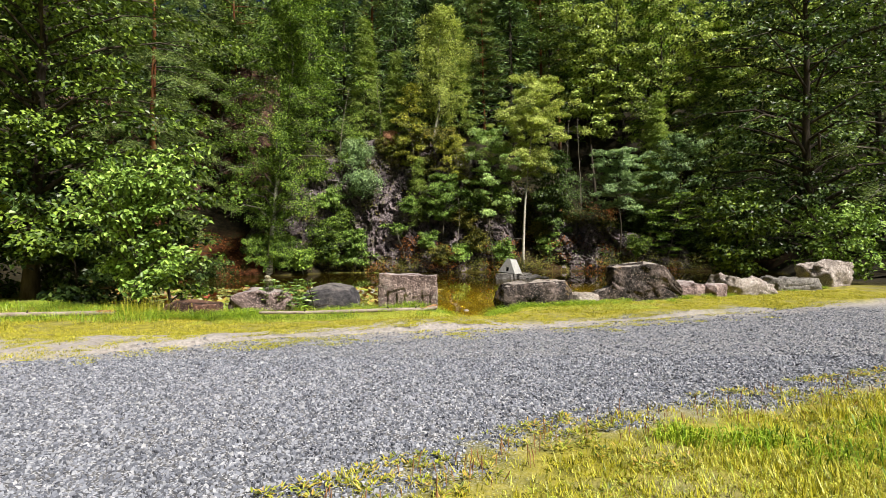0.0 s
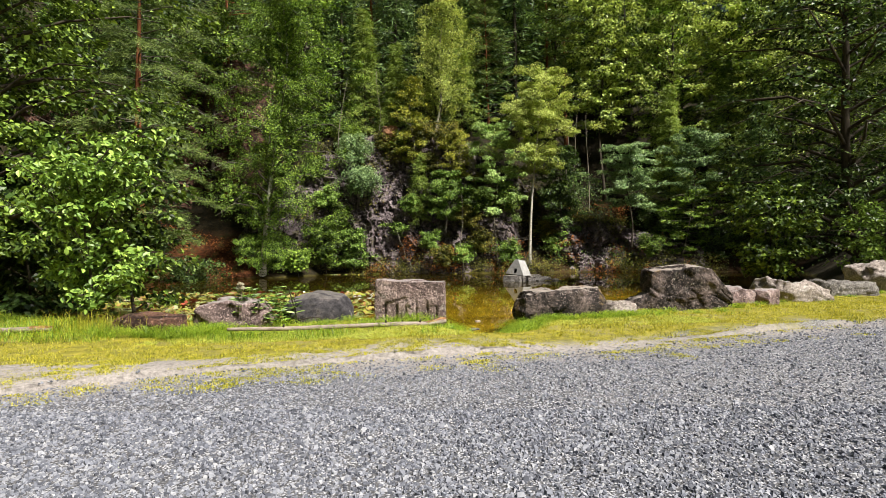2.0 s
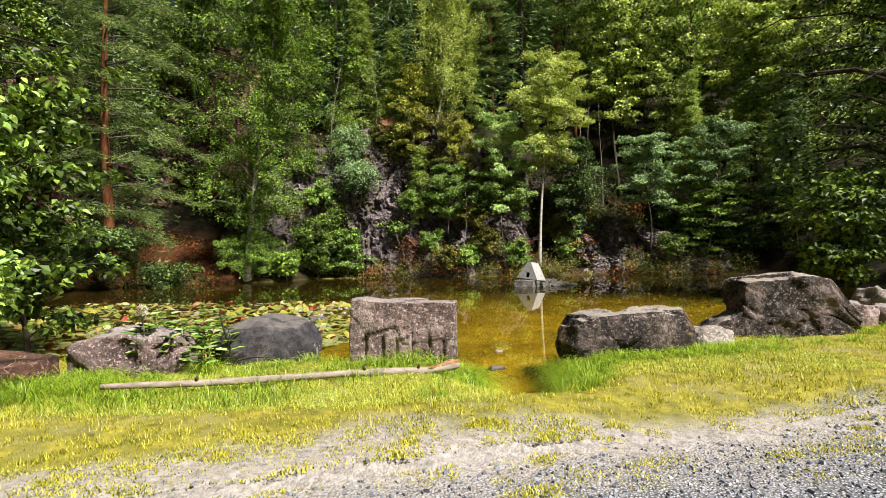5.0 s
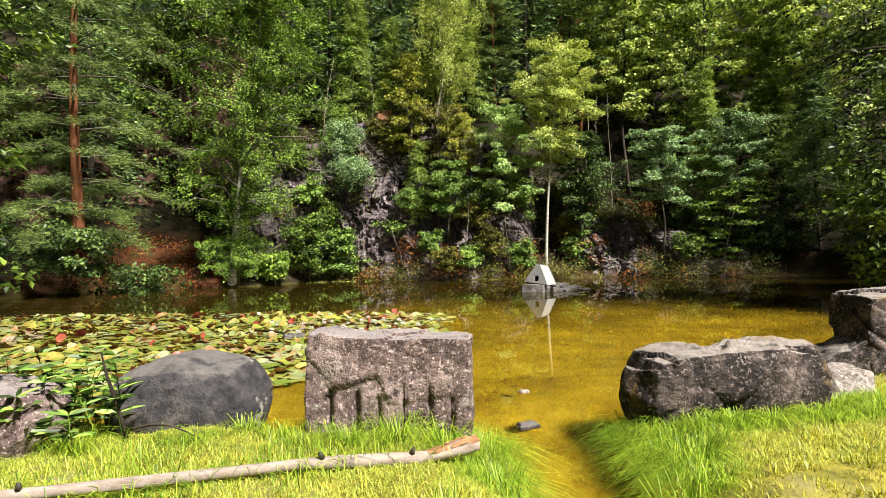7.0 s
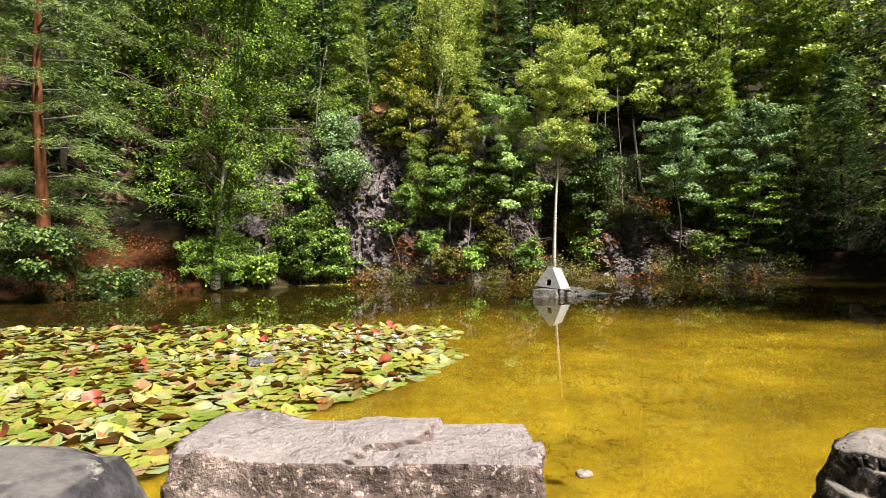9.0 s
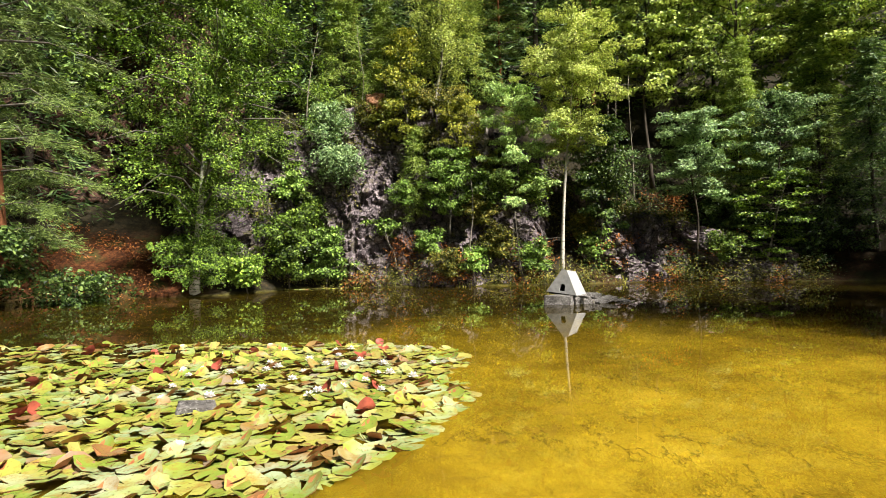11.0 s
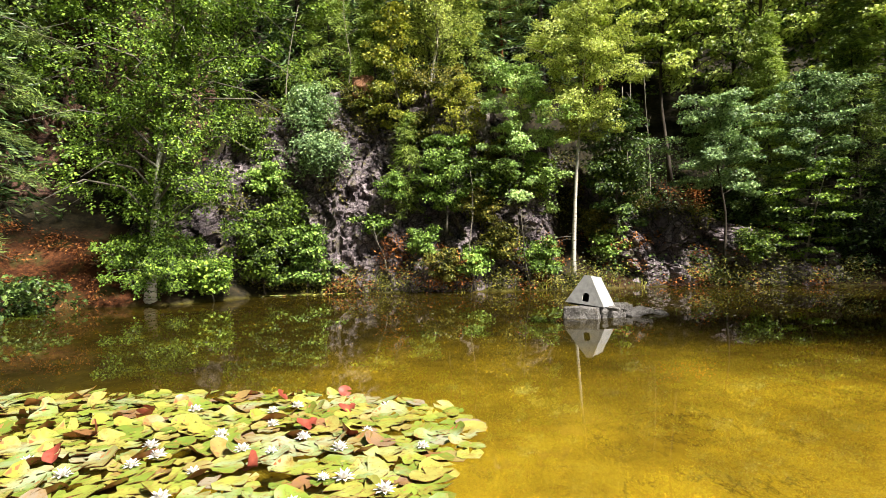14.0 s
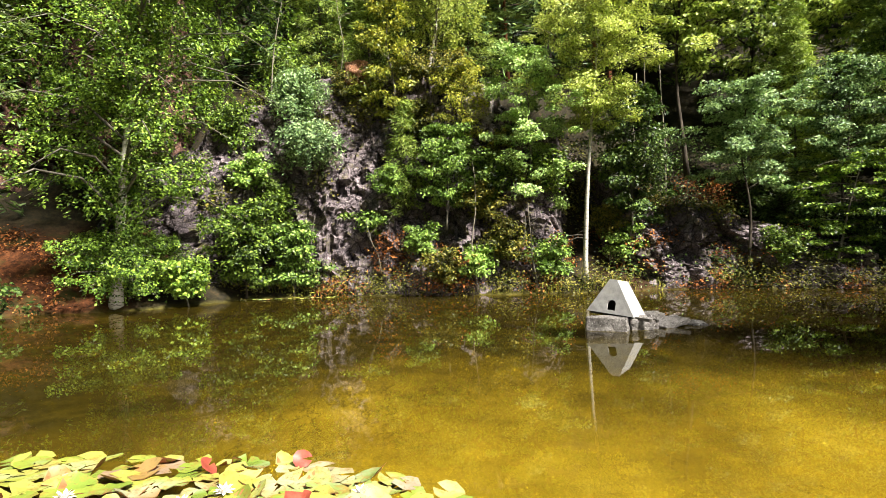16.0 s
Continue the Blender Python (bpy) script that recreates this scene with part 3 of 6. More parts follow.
water = solid("water", me, WATER, "still shallow yellow-brown pond water mirroring the forest", "water", kind="structure")
water.visible_shadow = False  # daylight reaches the bed

# ---- the rock face behind the pond ----
SHORE_X = [-11.8, -10.6, -8.5, -6.6, -3.6, 0.1, 4.0, 7.8, 10.0, 13.1, 15.2]
SHORE_Y = [27.4, 29.2, 30.3, 31.0, 31.4, 30.8, 30.7, 31.6, 31.1, 29.9, 30.0]


def cliff_top(x):
    return np.interp(x, [-11, -9, -7, -5, -3, -1, 0.5, 2, 4, 6, 8, 10, 12, 14], [1.5, 4.5, 7.4, 8.6, 9.2, 8.4, 8.2, 7.7, 6.2, 4.2, 3.4, 2.8, 2.0, 0.8])


def cliff_y(x, z):
    recess = 1.7 * np.exp(-((np.asarray(x) - 4.9) / 1.0) ** 2)
    return np.interp(x, SHORE_X, SHORE_Y) + 0.12 + 0.30 * z + recess


cu = np.arange(-10.6, 13.6, 0.085)
cv = np.linspace(0, 1, 118)
U, V = np.meshgrid(cu, cv, indexing="xy")
top = cliff_top(U) + 0.5 * vnoise(U * 0.9, 0 * U, 2.0)
Z = -0.35 + V * (top + 0.35)
Y = cliff_y(U, Z)
warp = 0.5 * fbm(U * 0.8, Z * 0.8, 3.0)
f1, e1 = facets(U * 0.55 + warp, Y * 0.2, Z * 0.42 + 0.3 * U)
f2, e2 = facets(U * 1.5 + warp, Y * 0.5, Z * 1.15 - 0.5 * U, 11)
f3, e3 = facets(U * 4.2 + warp, Y, Z * 3.6, 23)
push = 0.85 * (f1 - 0.5) + 0.42 * (f2 - 0.5) + 0.2 * (f3 - 0.5) + 0.14 * fbm(U * 3, Z * 2, 6.0) + 0.22 * vnoise(U * 1.7 + 0.25 * Z, Z * 0.25, 4.0)
push -= 0.10 * smooth(0.10 - e2, 0, 0.10) + 0.05 * smooth(0.08 - e3, 0, 0.08)
push += 0.5 * vnoise(U * 0.35, Z * 0.3, 8.0)
Y = Y - push * smooth(Z, -0.3, 0.8) + 1.6 * smooth(V, 0.93, 1.0)
nv, nu = U.shape
ii, jj = np.meshgrid(np.arange(nv - 1), np.arange(nu - 1), indexing="ij")
quads = np.stack([ii * nu + jj, ii * nu + jj + 1, (ii + 1) * nu + jj + 1, (ii + 1) * nu + jj], -1).reshape(-1, 4)
me = fast_mesh("cliff", np.stack([U, Y, Z], -1).reshape(-1, 3), [quads], False)
cliff = solid("cliff", me, STONE_CLIFF, "steep fractured purple-grey rock face with moss and leaf litter", "cliff", kind="structure")
CLIFF_GRID = (cu, cv, Y, Z)


def on_cliff(x, z):
    """The y of the rock face at that place."""
    j = int(np.clip(round((x - cu[0]) / 0.085), 0, len(cu) - 1))
    col = Z[:, j]
    return float(np.interp(z, col, Y[:, j]))


# ---- boulders ----
def boulder(name, label, material, size, at, turn=0, seed=1, blocky=0.7, rough=0.06, tilt=(0, 0), notch=0, detail=20, group="boulders along the shore", crack=0.0, wedge=None):
    """A boulder on its base: a rounded block, its faces broken by facets, cracks and pits."""
    u = np.linspace(-1, 1, detail)
    verts, polys, base = [], [], 0
    for axis in range(3):
        for s in (-1, 1):
            A, B = np.meshgrid(u, u, indexing="ij")
            c = [None] * 3
            c[axis], c[(axis + 1) % 3], c[(axis + 2) % 3] = np.full_like(A, s), A, B * s
            verts.append(np.stack(c, -1).reshape(-1, 3))
            i, j = np.meshgrid(np.arange(detail - 1), np.arange(detail - 1), indexing="ij")
            polys.append(base + np.stack([i * detail + j, (i + 1) * detail + j, (i + 1) * detail + j + 1, i * detail + j + 1], -1).reshape(-1, 4))
            base += detail * detail
    p = np.concatenate(verts)
    sph = unit(p)
    p = p * blocky + sph * (1 - blocky) * 1.18
    w = p * np.array(size) * 0.5
    f, e = facets(w[:, 0] * 3.2 + seed, w[:, 1] * 3.2, w[:, 2] * 3.2 + 7 * seed, seed)
    d = rough * 1.5 * fbm(w[:, 0] * 2.2 + seed, w[:, 1] * 2.2, w[:, 2] * 2.2, 5) + rough * 1.3 * (f - 0.6) + rough * 0.7 * fbm(w[:, 0] * 9, w[:, 1] * 9, w[:, 2] * 9 + seed, 4)
    d = d - crack * smooth(0.05 - e, 0, 0.05)
    w = w + sph * d[:, None]
    if wedge:  # the top falls away on one side: where it begins, where it ends, how much is lost
        lost = wedge[2] * smooth(w[:, 0] / size[0], wedge[0], wedge[1])
        w[:, 2] = -size[2] * 0.5 + (w[:, 2] + size[2] * 0.5) * (1 - lost)
    for k in range(notch):  # drill grooves down the face
        cx = size[0] * (-0.36 + 0.72 * (k + 0.3 * hash3(k, seed, 3)) / max(notch - 1, 1))
        hit = smooth(0.015 - np.abs(w[:, 0] - cx), 0, 0.011) * (w[:, 1] < -size[1] * 0.3) * smooth(size[2] * (0.02 + 0.16 * hash3(k, 4, seed)) - w[:, 2], 0, 0.05)
        w[:, 1] += 0.034 * hit
    me = fast_mesh(name, w + np.array([0, 0, size[2] * 0.5]), polys, True)
    bm = bmesh.new()
    bm.from_mesh(me)
    bmesh.ops.remove_doubles(bm, verts=bm.verts, dist=0.0015)
    bm.to_mesh(me)
    bm.free()
    ob = solid(name, me, material, label, "boulder", group)
    ob.matrix_basis = pose(*at, tilt[0], tilt[1], turn)
    return ob


boulder("boulder", "squared pinkish granite block with old drill grooves in grass", STONE_PINK, (0.92, 0.36, 0.705), (-0.555, 8.72, 0.07), -2, 3, 0.90, 0.019, notch=6, detail=60, wedge=(-0.42, -0.2, 0.05))
boulder("boulder", "long low dark granite boulder with a pale top beside the channel", STONE_DARK, (1.14, 0.48, 0.55), (1.49, 8.98, 0.06), 3, 12, 0.48, 0.036, (0, -3), detail=44)
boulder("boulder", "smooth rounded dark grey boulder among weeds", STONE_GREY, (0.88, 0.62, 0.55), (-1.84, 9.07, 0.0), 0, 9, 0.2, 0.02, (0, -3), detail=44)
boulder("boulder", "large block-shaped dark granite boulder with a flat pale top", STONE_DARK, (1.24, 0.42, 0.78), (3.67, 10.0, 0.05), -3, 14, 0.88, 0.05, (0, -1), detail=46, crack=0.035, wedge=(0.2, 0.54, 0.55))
boulder("boulder", "low pink speckled granite boulder half sunk in grass", STONE_PINK, (0.92, 0.6, 0.42), (-2.85, 8.58, 0.08), 8, 21, 0.4, 0.05, detail=30)
boulder("boulder", "flat reddish brown rock sunk in tall grass", STONE_RUST, (0.8, 0.42, 0.26), (-3.75, 8.2, 0.10), -6, 23, 0.6, 0.04)
boulder("boulder", "small pale flat stone lying in lush grass", STONE_PALE, (0.5, 0.42, 0.26), (2.35, 9.35, 0.13), 20, 25, 0.55, 0.03)
boulder("boulder", "dark slab leaning on a larger boulder by the water", STONE_DARK, (0.62, 0.36, 0.26), (2.92, 10.0, 0.12), -6, 27, 0.75, 0.03, (0, -30))
boulder("boulder", "brownish pink broken boulder beside the big block", STONE_PINK, (0.62, 0.5, 0.36), (4.62, 10.6, 0.12), 15, 31, 0.6, 0.07)
boulder("boulder", "small pink rounded boulder on the grass bank", STONE_PINK, (0.5, 0.45, 0.32), (5.2, 10.7, 0.13), 40, 32, 0.5, 0.05)
boulder("boulder", "pale wedge-shaped boulder with a sloping top", STONE_PALE, (1.1, 0.75, 0.42), (6.3, 11.6, 0.08), 12, 35, 0.6, 0.08, (0, 8))
boulder("boulder", "long grey lichen-covered boulder on the bank", STONE_WET, (1.25, 0.8, 0.40), (7.85, 12.6, 0.06), 14, 39, 0.6, 0.07)
boulder("boulder", "rough pink pointed boulder behind the others", STONE_PALE, (1.0, 0.9, 0.70), (9.3, 13.5, 0.06), 30, 41, 0.5, 0.1)
boulder("stone", "small slate grey stone lying in shallow water", STONE_GREY, (0.2, 0.13, 0.075), (0.3, 9.36, -0.05), 30, 51, 0.5, 0.02, group="stones in the pond", detail=12)
boulder("stone", "small pale stone on the channel bed", STONE_PALE, (0.07, 0.05, 0.035), (0.42, 10.3, -0.025), 10, 52, 0.5, 0.01, group="stones in the pond", detail=10)
boulder("stone", "flat grey stone lying among the lily pads", STONE_WET, (0.3, 0.24, 0.1), (-2.45, 13.58, -0.04), 20, 53, 0.8, 0.015, (0, 4), group="stones in the pond", detail=12)
boulder("rock_lump", "rusty orange rock lump at the cliff's edge", STONE_ORANGE, (0.85, 0.8, 0.9), (-3.25, on_cliff(-3.25, 8.3), 7.75), 10, 83, 0.6, 0.1, group="stones on the cliff's edge")
boulder("rock_lump", "pale grey rock rib at the cliff's edge", STONE_PALE, (0.9, 1.0, 1.7), (1.35, on_cliff(1.35, 6.8) - 0.1, 5.6), -20, 84, 0.6, 0.16, group="stones on the cliff's edge")

for x, y, z, size, turn, tone in ((-17.4, 27.4, 0.6, (3.4, 3.0, 4.2), 20, STONE_RUST), (-19.2, 30.6, 4.0, (5.0, 3.5, 5.5), -15, STONE_RUST), (-12.6, 34.2, 4.6, (5.5, 3.0, 7.5), 8, STONE_RUST), (-15.6, 31.2, 3.2, (3.2, 2.6, 4.0), 35, STONE_RUST)):
    boulder("rock_outcrop", "red-brown shaded rock outcrop on the wooded bank", tone, size, (x, y, z), turn, int(-7 * x), 0.75, 0.32, group="rock outcrops", detail=30, crack=0.08)


# ---- the log in the grass ----
def log(name, label, pts, r0, r1, bark_from, seed):
    p = np.array(pts, float)
    k = np.linspace(0, len(p) - 1, 40)
    path = np.stack([np.interp(k, np.arange(len(p)), p[:, a]) for a in range(3)], 1)
    path[:, 2] += 0.012 * vnoise(k * 0.8 + seed, 0 * k)
    path[:, 1] += 0.02 * vnoise(k * 0.5 + seed, 0 * k + 3)
    rad = np.linspace(r0, r1, 40) * (1 + 0.16 * vnoise(k * 1.6 + seed, 0 * k + 5))
    root = thing(name, label, "log", at=tuple(path[20]))
    off = np.array(root.matrix_basis.translation)
    rad = rad * (1 + 0.25 * np.exp(-((k / k[-1] - 0.93) / 0.05) ** 2))
    cut = int(40 * bark_from)
    v, q = tube(path - off, rad, 12)
    part("stem", fast_mesh("stem", v, q, True), LOG_WOOD, root, "bleached bare stem")
    for m in range(7):  # flakes of bark still on
        a0 = cut + int(m * (38 - cut) / 7)
        a1 = min(a0 + 3 + m % 3, 39)
        ang = np.linspace(-2.6 + 0.5 * (m % 3), 0.1 + 0.8 * (m % 2), 7)
        tan = unit(path[a1] - path[a0])
        sd = unit(np.cross(tan, [0, 0, 1.0]))
        upv = np.cross(sd, tan)
        idx = np.arange(a0, a1 + 1)
        g = (path[idx] - off)[:, None] + (rad[idx] * 1.07)[:, None, None] * (np.sin(ang)[None, :, None] * sd + np.cos(ang)[None, :, None] * upv)
        g = g + 0.004 * rng.normal(size=g.shape)
        nr, nc = g.shape[:2]
        ii, jj = np.meshgrid(np.arange(nr - 1), np.arange(nc - 1), indexing="ij")
        part("bark_flake", fast_mesh("bark_flake", g.reshape(-1, 3), [np.stack([ii * nc + jj, ii * nc + jj + 1, (ii + 1) * nc + jj + 1, (ii + 1) * nc + jj], -1).reshape(-1, 4)]), LOG_BARK, root, "peeling reddish bark")
    for j, a in ((7, 1), (17, -1), (24, 1)):
        q0 = path[j] - off + np.array([0, -0.3 * rad[j], 0.85 * rad[j]])
        v, q = tube([q0, q0 + np.array([0.01 * a, -0.01, 0.03])], [0.014, 0.009], 6)
        part("knot", fast_mesh("knot", v, q, True), WOOD_DARK, root, "dark branch stub")
    return root


log("fallen_log", "bleached fallen tree stem lying in the grass", [(-2.56, 7.66, 0.26), (-1.9, 7.82, 0.25), (-0.9, 8.08, 0.25), (-0.42, 8.13, 0.245), (-0.3, 8.17, 0.25), (-0.1, 8.24, 0.275)], 0.021, 0.036, 0.68, 2)
log("fallen_log", "pale straight log at the edge of the verge", [(-8.2, 7.35, 0.24), (-6.2, 7.72, 0.25), (-4.75, 7.95, 0.25)], 0.036, 0.032, 0.9, 5)


# ---- the duck house on its raft of stones ----
def prism(pts_low, pts_high):
    lo, hi = np.array(pts_low, float), np.array(pts_high, float)
    n = len(lo)
    i = np.arange(n)
    j = (i + 1) % n
    return np.concatenate([lo, hi]), [np.stack([i, j, j + n, i + n], 1), np.array([i[::-1], i + n])]


def slab_between(name, quad, thick, material, parent, label=""):
    """A board given by four corners, thickened along its normal."""
    q = np.array(quad, float)
    nrm = unit(np.cross(q[1] - q[0], q[2] - q[0]))
    v, p = prism(q - nrm * thick, q)
    bm = bmesh.new()
    vs = [bm.verts.new(a) for a in v]
    for arr in p:
        for f in arr:
            bm.faces.new([vs[k] for k in f])
    bmesh.ops.recalc_face_normals(bm, faces=bm.faces)
    bmesh.ops.bevel(bm, geom=bm.edges[:], offset=0.004, segments=1, affect="EDGES")
    return part(name, bm_mesh(name, bm), material, parent, label)


house = thing("duck_house", "grey weathered wooden duck house with a small doorway", "duck house", at=(2.66, 22.75, 0.29), turn=-45)
house.matrix_basis = pose(2.66, 22.75, 0.31, -7, 5, -45)
W2, D2, HH = 0.37, 0.46, 0.50  # half width, length, height


def gable_wall(name, y0, y1, parent, label, hole=None):
    """A boarded triangular end that leans from y0 at its foot to y1 at its top, with a doorway cut through."""
    outer = [(-W2 - 0.07, -0.062), (W2 + 0.07, -0.062), (0.04, HH + 0.035), (-0.10, HH + 0.035)]
    bm = bmesh.new()
    loops = [outer] + ([hole] if hole else [])
    edges = []
    for pts in loops:
        vs = [bm.verts.new((x, y0 + (y1 - y0) * (z + 0.062) / (HH + 0.097), z)) for x, z in pts]
        edges += [bm.edges.new((vs[k], vs[(k + 1) % len(vs)])) for k in range(len(vs))]
    bmesh.ops.triangle_fill(bm, edges=edges, use_beauty=True)
    ext = bmesh.ops.extrude_face_region(bm, geom=bm.faces[:])
    bmesh.ops.translate(bm, vec=(0, 0.022, 0), verts=[g for g in ext["geom"] if isinstance(g, bmesh.types.BMVert)])
    bmesh.ops.recalc_face_normals(bm, faces=bm.faces)
    return part(name, bm_mesh(name, bm), WOOD_PAINTED, parent, label)


DOOR = [(-0.065, 0.0), (0.085, 0.0), (0.085, 0.13), (0.06, 0.165), (0.01, 0.18), (-0.04, 0.165), (-0.065, 0.13)]
gable_wall("front_wall", -0.066, -0.006, house, "flat pale grey boarded front with an arched doorway", DOOR)
slab_between("back_wall", [(W2, D2, 0), (-W2, D2, 0), (-0.08, D2 - 0.04, HH), (0.02, D2 - 0.04, HH)], 0.02, WOOD_PAINTED, house)
slab_between("roof_side", [(W2 + 0.05, -0.04, -0.06), (W2 + 0.05, D2 + 0.05, -0.06), (0.015, D2 + 0.02, HH + 0.03), (0.015, 0.02, HH + 0.03)], 0.022, WOOD_PAINTED, house, "steep pale roof board")
slab_between("roof_side", [(-W2 - 0.05, D2 + 0.05, -0.06), (-W2 - 0.05, -0.04, -0.06), (-0.075, 0.02, HH + 0.03), (-0.075, D2 + 0.02, HH + 0.03)], 0.022, WOOD_PAINTED, house, "steep pale roof board")
slab_between("ridge_board", [(-0.085, 0.01, HH + 0.036), (0.025, 0.01, HH + 0.036), (0.025, D2 + 0.03, HH + 0.036), (-0.085, D2 + 0.03, HH + 0.036)], 0.02, WOOD_PAINTED, house)
# near-black sheet behind the doorway stands in for the shade indoors
slab_between("inner_wall", [(-0.2, 0.16, -0.01), (0.2, 0.16, -0.01), (0.12, 0.16, 0.24), (-0.12, 0.16, 0.24)], 0.016, DOORWAY_SHADE, house, "near-black panel standing in for the shade inside the doorway")
slab_between("floor_board", [(-W2 - 0.02, -0.06, -0.02), (W2 + 0.02, -0.06, -0.02), (W2 + 0.02, D2 + 0.06, -0.02), (-W2 - 0.02, D2 + 0.06, -0.02)], 0.03, WOOD_DARK, house, "wet dark floor board")
for k in range(2):
    y0 = 0.03 + 0.3 * k
    slab_between("bearer", [(-W2 - 0.05, y0, -0.052), (W2 + 0.3, y0, -0.052), (W2 + 0.3, y0 + 0.09, -0.052), (-W2 - 0.05, y0 + 0.09, -0.052)], 0.05, WOOD_DARK, house, "dark wooden bearer")
boulder("raft_stone", "pale grey squared stone block carrying the duck house", STONE_WET, (0.68, 0.5, 0.36), (2.55, 22.62, -0.14), -25, 90, 0.86, 0.02, group="stones under the duck house", detail=20)
boulder("raft_stone", "dark wet stone under the duck house", STONE_WET, (0.55, 0.6, 0.3), (3.1, 22.75, -0.12), 10, 91, 0.7, 0.05, group="stones under the duck house", detail=18)
boulder("raft_stone", "brown flat stone behind the duck house", STONE_WET, (0.45, 0.45, 0.28), (3.42, 23.1, -0.06), 30, 92, 0.7, 0.05, group="stones under the duck house", detail=18)
boulder("raft_stone", "flat grey tilted stone slab standing out of the water", STONE_WET, (0.55, 0.42, 0.07), (3.72, 22.85, 0.03), 20, 93, 0.9, 0.02, (4, -14), group="stones under the duck house", detail=18)
boulder("raft_stone", "flat grey stone slab just above the water", STONE_WET, (0.5, 0.34, 0.06), (4.15, 23.0, -0.0), -10, 94, 0.9, 0.02, (2, 5), group="stones under the duck house", detail=18)


# ---- trees ----
def curve(a, b, bow, steps=7, seed=0):
    """A bent line from a to b; bow lifts (or sinks) its middle."""
    k = np.linspace(0, 1, steps)[:, None]
    a, b = np.asarray(a, float), np.asarray(b, float)
    p = a + (b - a) * k
    p[:, 2] += bow * np.sin(np.pi * k[:, 0])
    ln = np.linalg.norm(b - a)
    wob = 0.05 * ln * np.stack([vnoise(k[:, 0] * 3 + seed, 0 * k[:, 0] + c) for c in (1.5, 4.5, 7.5)], 1)
    return p + wob * np.sin(np.pi * k)


SHAPES = {
    "round": lambda s: np.sqrt(np.clip(1 - (2 * s - 0.85) ** 2 / 1.4, 0.05, 1)),
    "cone": lambda s: 1.02 - 0.92 * s,
    "column": lambda s: 0.75 + 0.35 * np.sin(3 * s + 0.4) - 0.5 * s ** 3,
    "top": lambda s: 0.45 + 0.75 * np.sin(np.pi * np.clip(s, 0, 1) ** 0.8) * (1 - 0.25 * s),
    "vase": lambda s: 0.55 + 0.6 * s ** 0.7 - 0.55 * np.clip(s - 0.7, 0, 1),
    "spire": lambda s: 0.55 + 1.15 * s * (s < 0.3) + (s >= 0.3) * (0.57 - 1.05 * (s - 0.3)),
    "bush": lambda s: 0.7 + 0.4 * np.sin(np.pi * s),
}


def tree_meshes(seed, height, crown_low, radius, limbs, clumps, leaves, leaf, shape="round", trunk=0.12, lean=(0, 0), bow=0.25, rise=0.25,
                clump=(0.5, 0.28), strings=0.0, six=False, bare=0.35, dead=0, level=0.55, ragged=0.3, twigs=True):
    """Trunk, branches and crown of a broadleaved tree, in its own place. leaf: (length, width)."""
    r = np.random.default_rng(seed)
    k = np.linspace(0, 1, 12)
    stem = np.stack([lean[0] * k ** 1.3 * height + 0.03 * height * vnoise(k * 3 + seed, 0 * k), lean[1] * k ** 1.3 * height + 0.03 * height * vnoise(k * 3 + seed, 0 * k + 5), k * height - 0.15], 1)
    stem[:, :2] -= stem[0, :2]
    rad = trunk * (1 - 0.86 * k) * (1 + 0.5 * np.exp(-k * 25))
    tv, tq = tube(stem, rad, 9)
    bs = Soup()
    C, R = [], []
    for i in range(limbs):
        s = (i + 0.5 * r.random()) / limbs
        z = crown_low + (height * 0.99 - crown_low) * s
        a0 = np.array([np.interp(z, stem[:, 2], stem[:, c]) for c in range(2)] + [z])
        reach = radius * SHAPES[shape](s) * r.uniform(1 - ragged, 1 + 0.5 * ragged)
        az = i * 2.39996 + r.uniform(-0.5, 0.5)
        tip = a0 + np.array([math.cos(az) * reach, math.sin(az) * reach, rise * reach * r.uniform(0.4, 1.5)])
        p = curve(a0, tip, bow * reach * 0.5, 7, seed + i)
        q5 = p[[0, 2, 4, 6]]
        w = np.interp(z, stem[:, 2], rad)
        bs.add(*tube(q5, np.linspace(max(0.010, min(0.5 * w, 0.03 * reach + 0.008)), 0.004, 4), 4, False))
        for j in range(clumps):
            u = bare + (1 - bare) * (j + r.random()) / clumps
            base = p[min(int(u * 6), 6)]
            off = r.normal(0, 0.24 * reach * (0.35 + 0.65 * u) / 1.6, 3) * np.array([1, 1, 0.55])
            c = base + off
            if twigs and j % 2 == 0:
                bs.add(*tube([base, (base + c) / 2 + 0.02, c], [0.007, 0.005, 0.003], 3, False))
            C.append(c)
            R.append(r.uniform(0.65, 1.3))
    C, R = np.array(C), np.array(R)
    n = len(C) * leaves
    ci = np.repeat(np.arange(len(C)), leaves)
    g = unit(r.normal(0, 1, (n, 3))) * r.uniform(0.15, 1, (n, 1)) ** 0.6
    pos = C[ci] + g * np.array([clump[0], clump[0], clump[1]]) * R[ci][:, None]
    if strings:
        # leaves hang below their clump in strings
        sid = r.integers(0, 6, n)
        ang, rr = hash3(ci, sid, 3) * 6.283, np.sqrt(hash3(ci, sid, 5)) * clump[0] * 1.15
        hang = r.random(n) ** 1.2 * strings * (0.5 + hash3(ci, sid, 8))
        sp = C[ci] + np.stack([np.cos(ang) * rr, np.sin(ang) * rr, 0.15 - hang], 1) + r.normal(0, 0.035, (n, 3))
        use = r.random(n) < 0.62
        pos = np.where(use[:, None], sp, pos)
    out = pos - np.array([stem[6, 0], stem[6, 1], 0])
